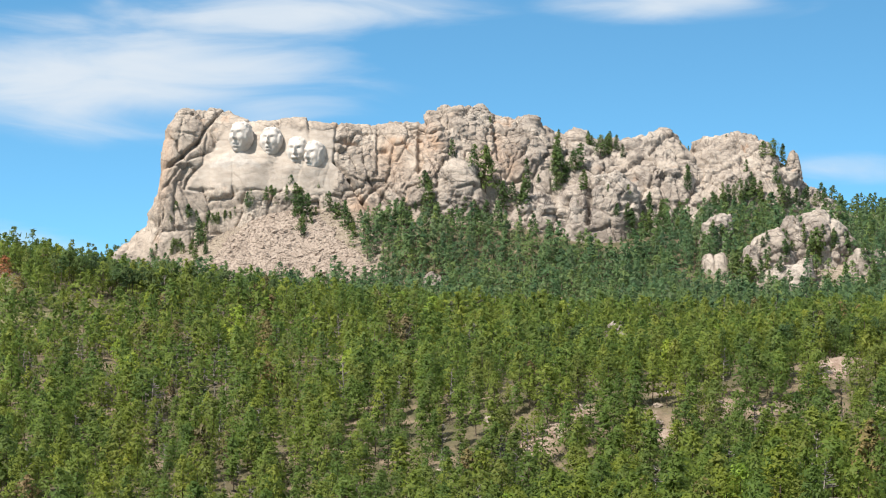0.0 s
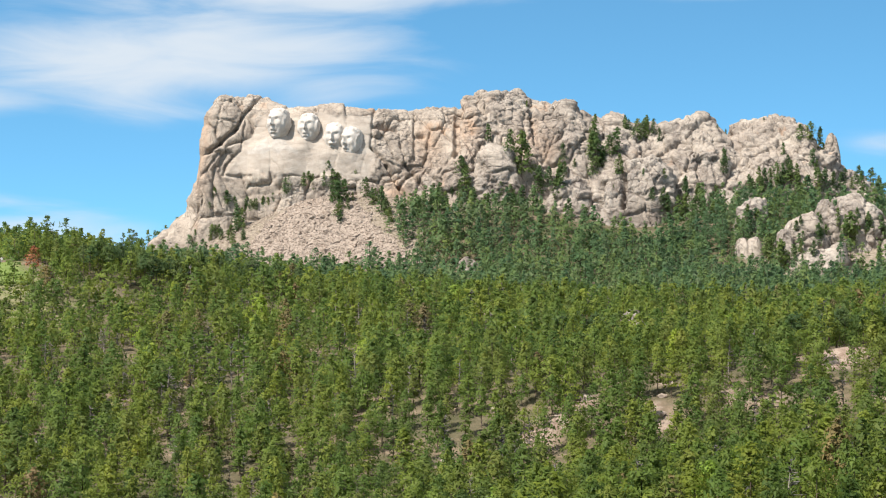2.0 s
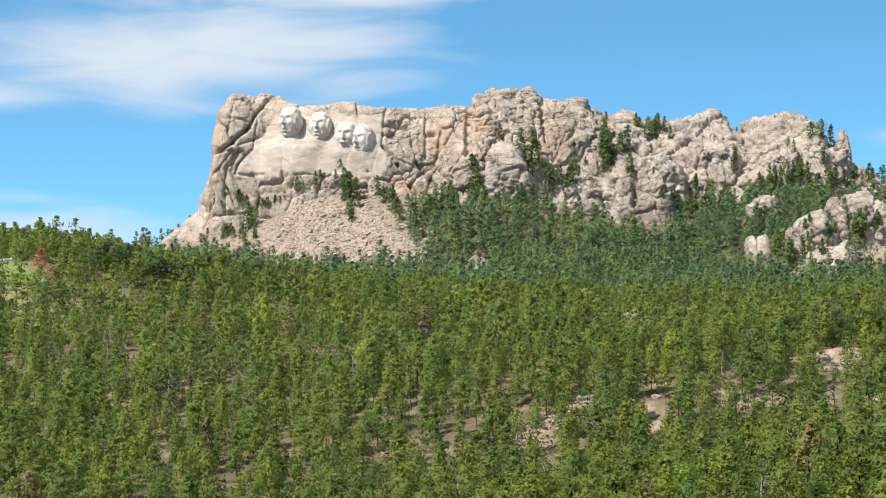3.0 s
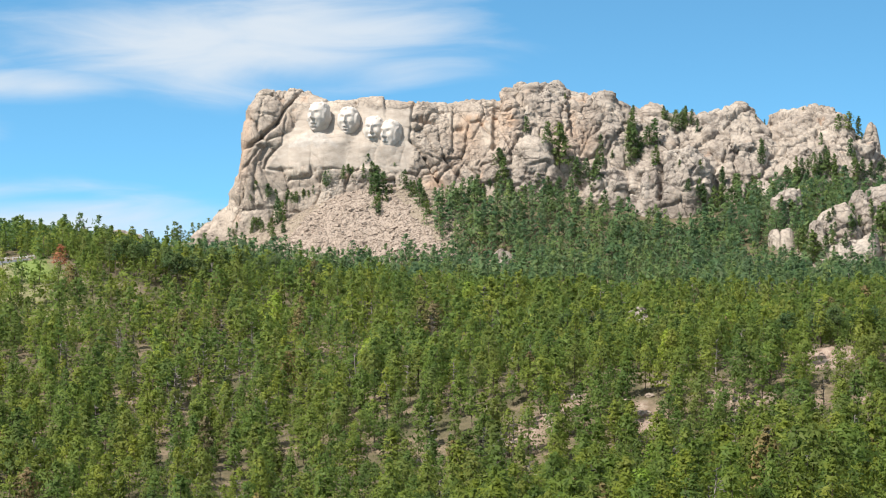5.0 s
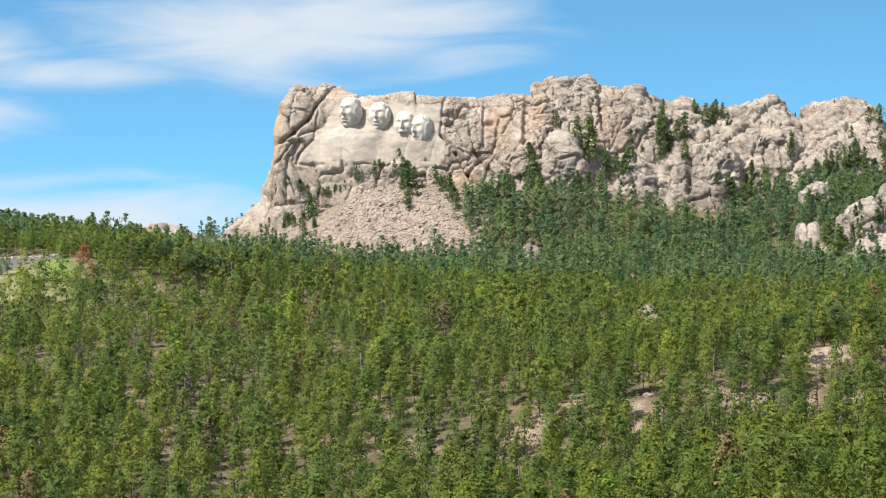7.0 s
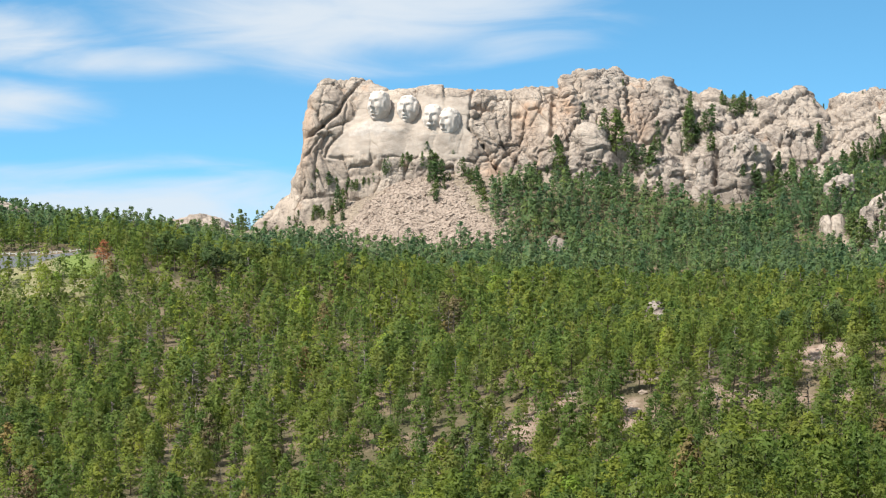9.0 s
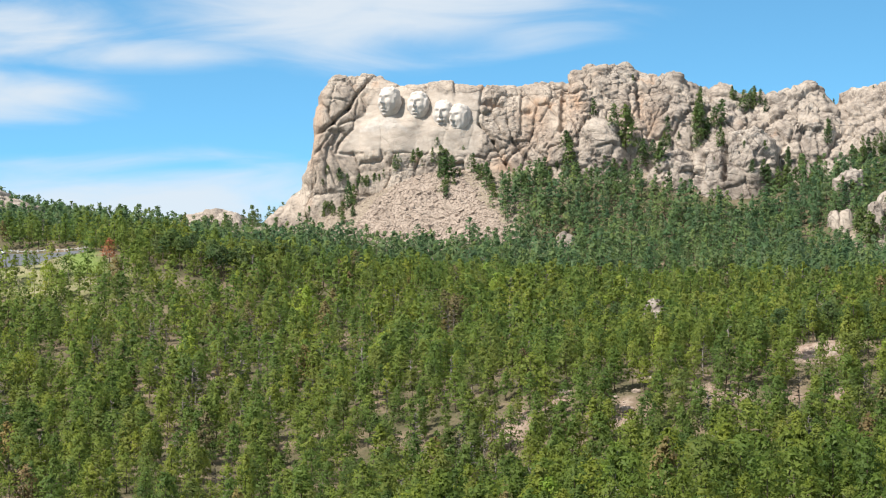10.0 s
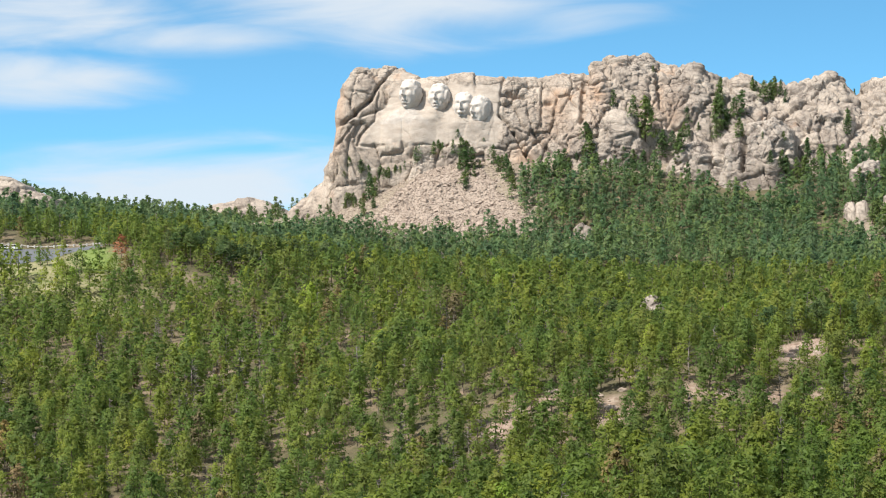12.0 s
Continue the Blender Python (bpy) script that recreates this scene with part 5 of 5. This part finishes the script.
def tall_stands():
    """Groups of tall pines whose bare trunks stand over open ground."""
    rng = np.random.default_rng(44)
    models = [lone_tree(k, (BARK, SHADED_NEEDLES), "tall dark pine with a bare trunk beside a clearing", "pine tree", "tall pines with bare trunks") for k in TALL_PINES]
    n = 0
    for x0, x1, y0, y1, count, tall in ((-140, -98, 706, 722, 26, 14.0), (-98, -60, 716, 730, 10, 12.5), (34, 54, 605, 613, 9, 11.0), (97, 134, 529, 541, 18, 11.5)):
        for i in range(count):
            x, y = x0 + (x1 - x0) * (i + rng.uniform(0, 1)) / count, rng.uniform(y0, y1)
            stand(models[n % 4], x, y, float(ground(x, y)) - 0.1, tall * rng.uniform(0.85, 1.15), rng.uniform(0, 6.3), rng.uniform(0.85, 1.15))
            n += 1


tall_stands()
for k in range(14):
    x, y = -296.9 - 40 + 7.5 * k, 938 + 9 * math.sin(k * 2.3)
    single(RIDGE_PINES[k % 10], (BARK, SHADED_NEEDLES), "green pine below the granite crag", x, y, 10.5 + 2.5 * math.sin(k * 1.7), k * 1.1, 1.0, "pine tree")


# ---- boulders on the hillside ----
def boulder(seed, x, y, size, label):
    bm = bmesh.new()
    bmesh.ops.create_icosphere(bm, subdivisions=2, radius=1)
    stretch = Vector((1.2, 0.9, 0.7))
    for v in bm.verts:
        n = noise.noise(v.co * 1.3 + Vector((seed * 7.1, 0, 0))) * 0.5 + noise.noise(v.co * 3.1 + Vector((0, seed * 3.3, 0))) * 0.2
        v.co = Vector([round(c * 2.5) / 2.5 * 0.35 + c * 0.65 for c in v.co * (1 + n)]) * size
        v.co = Vector((v.co.x * stretch.x, v.co.y * stretch.y, v.co.z * stretch.z))
    me = bpy.data.meshes.new("boulder")
    bm.to_mesh(me)
    bm.free()
    me.materials.append(SCREE)
    ob = new("boulder", me)
    ob.matrix_world = pose(x, y, float(ground(x, y)) + 0.15 * size, 0, 0, seed * 47)
    return tagged(ob, label, "boulder", "boulders on the hillside")


def boulders():
    rng = np.random.default_rng(33)
    for k in range(70):
        a, b, r = CLEARINGS[k % len(CLEARINGS)]
        boulder(k, a + rng.normal(0, 0.4 * r), b + rng.normal(0, 0.75 * r), float(np.clip(rng.lognormal(-0.5, 0.5), 0.3, 1.6)), "pale granite boulder lying on reddish bare soil")


boulders()


# ---- car park ----
def part(name, bm, mat, parent, label=""):
    me = bpy.data.meshes.new(name)
    bm.to_mesh(me)
    bm.free()
    me.materials.append(mat)
    ob = new(name, me)
    ob.parent = parent
    if label:
        ob["label"] = label
    return ob


def box(x0, x1, y0, y1, z0, z1, bevel=0.0, taper=0.0):
    bm = bmesh.new()
    bmesh.ops.create_cube(bm, size=1)
    for v in bm.verts:
        t = taper if v.co.z > 0 else 0
        v.co = Vector(((x0 + x1) / 2 + v.co.x * (x1 - x0 - 2 * t), (y0 + y1) / 2 + v.co.y * (y1 - y0 - 0.5 * t), z0 + (v.co.z + 0.5) * (z1 - z0)))
    if bevel:
        bmesh.ops.bevel(bm, geom=bm.edges[:], offset=bevel, segments=2, affect="EDGES")
    return bm


def wheel_mesh(r, w):
    bm = bmesh.new()
    bmesh.ops.create_cone(bm, cap_ends=True, segments=16, radius1=r, radius2=r, depth=w, matrix=Matrix.Rotation(math.pi / 2, 4, "X"))
    return bm


def car(label, paint, x, y, turn, high=1.0):
    z = float(ground(x, y)) + 0.06
    ob = tagged(new("car"), label, "car", "cars parked among the trees")
    part("body", box(-2.2, 2.2, -0.88, 0.88, 0.3, 0.85 * high, 0.12), paint, ob)
    part("cabin", box(-1.3, 1.5, -0.8, 0.8, 0.85 * high, 1.5 * high, 0.1, 0.35), CAR_GLASS, ob, "dark glazed cabin")
    part("roof", box(-0.85, 1.05, -0.68, 0.68, 1.48 * high, 1.56 * high, 0.03), paint, ob)
    for sx in (-1.4, 1.4):
        for sy in (-0.8, 0.8):
            w = part("wheel", wheel_mesh(0.33, 0.22), RUBBER, ob)
            w.matrix_basis = pose(sx, sy, 0.33)
            part("rim", wheel_mesh(0.19, 0.235), SILVER_PAINT, w, "pale metal rim")
    for sy in (-0.62, 0.62):
        part("headlight", box(-2.22, -2.12, sy - 0.16, sy + 0.16, 0.58, 0.72, 0.02), CONCRETE, ob, "pale headlight")
        part("tail_light", box(2.14, 2.22, sy - 0.14, sy + 0.14, 0.6, 0.74, 0.02), RED_LENS, ob, "red tail light")
    ob.matrix_world = pose(x, y, z, 0, 0, turn)
    return ob


def car_park():
    xs, ys = np.arange(LOT[0] - 48, LOT[0] + 46, 2.0), np.arange(LOT[1] - 34, LOT[1] + 36, 2.0)
    X, Y = np.meshgrid(xs, ys)
    p = np.stack([X, Y, ground(X, Y) + 0.08], -1)
    tagged(new("car_park", mesh_from("car_park", p.reshape(-1, 3), grid_faces(*X.shape), ASPHALT)), "grey asphalt car park on the wooded ridge", "car park", kind="structure")
    rail = tagged(new("guard_rail"), "low pale concrete guard rail along the car park", "guard rail")
    y = LOT[1] + 36.5
    for k in range(30):
        x = LOT[0] - 44 + k * 3.0
        g = float(ground(x, y))
        part("post", box(x - 0.35, x + 0.35, y - 0.3, y + 0.3, g - 0.3, g + 1.05, 0.05), CONCRETE, rail)
    x = LOT[0]
    bm = bmesh.new()
    for a in range(29):
        x0, x1 = LOT[0] - 44 + a * 3.0, LOT[0] - 41 + a * 3.0
        q = [Vector((x0, y - 0.1, float(ground(x0, y)) + 0.45)), Vector((x1, y - 0.1, float(ground(x1, y)) + 0.45))]
        vs = [bm.verts.new(v + Vector((0, dy, dz))) for v in q for dy, dz in ((0, 0), (0.2, 0), (0.2, 0.3), (0, 0.3))]
        for i in range(4):
            j = (i + 1) % 4
            bm.faces.new((vs[i], vs[j], vs[4 + j], vs[4 + i]))
    part("rail", bm, CONCRETE, rail)
    for label, paint, x, dy, turn, high in (("white car parked at the edge of the asphalt", WHITE_PAINT, LOT[0] - 3, 33, 8, 1.0), ("white van parked at the edge of the asphalt", WHITE_PAINT, LOT[0] + 3, 33, 4, 1.35),
                                            ("silver car parked at the edge of the asphalt", SILVER_PAINT, LOT[0] - 12, 33, -3, 1.0)):
        car(label, paint, x, LOT[1] + dy, turn, high)
    car("white car half hidden by pines", WHITE_PAINT, 20.1, 652, 20)
    car("silver car half hidden by pines", SILVER_PAINT, 70.3, 638, -15)


car_park()
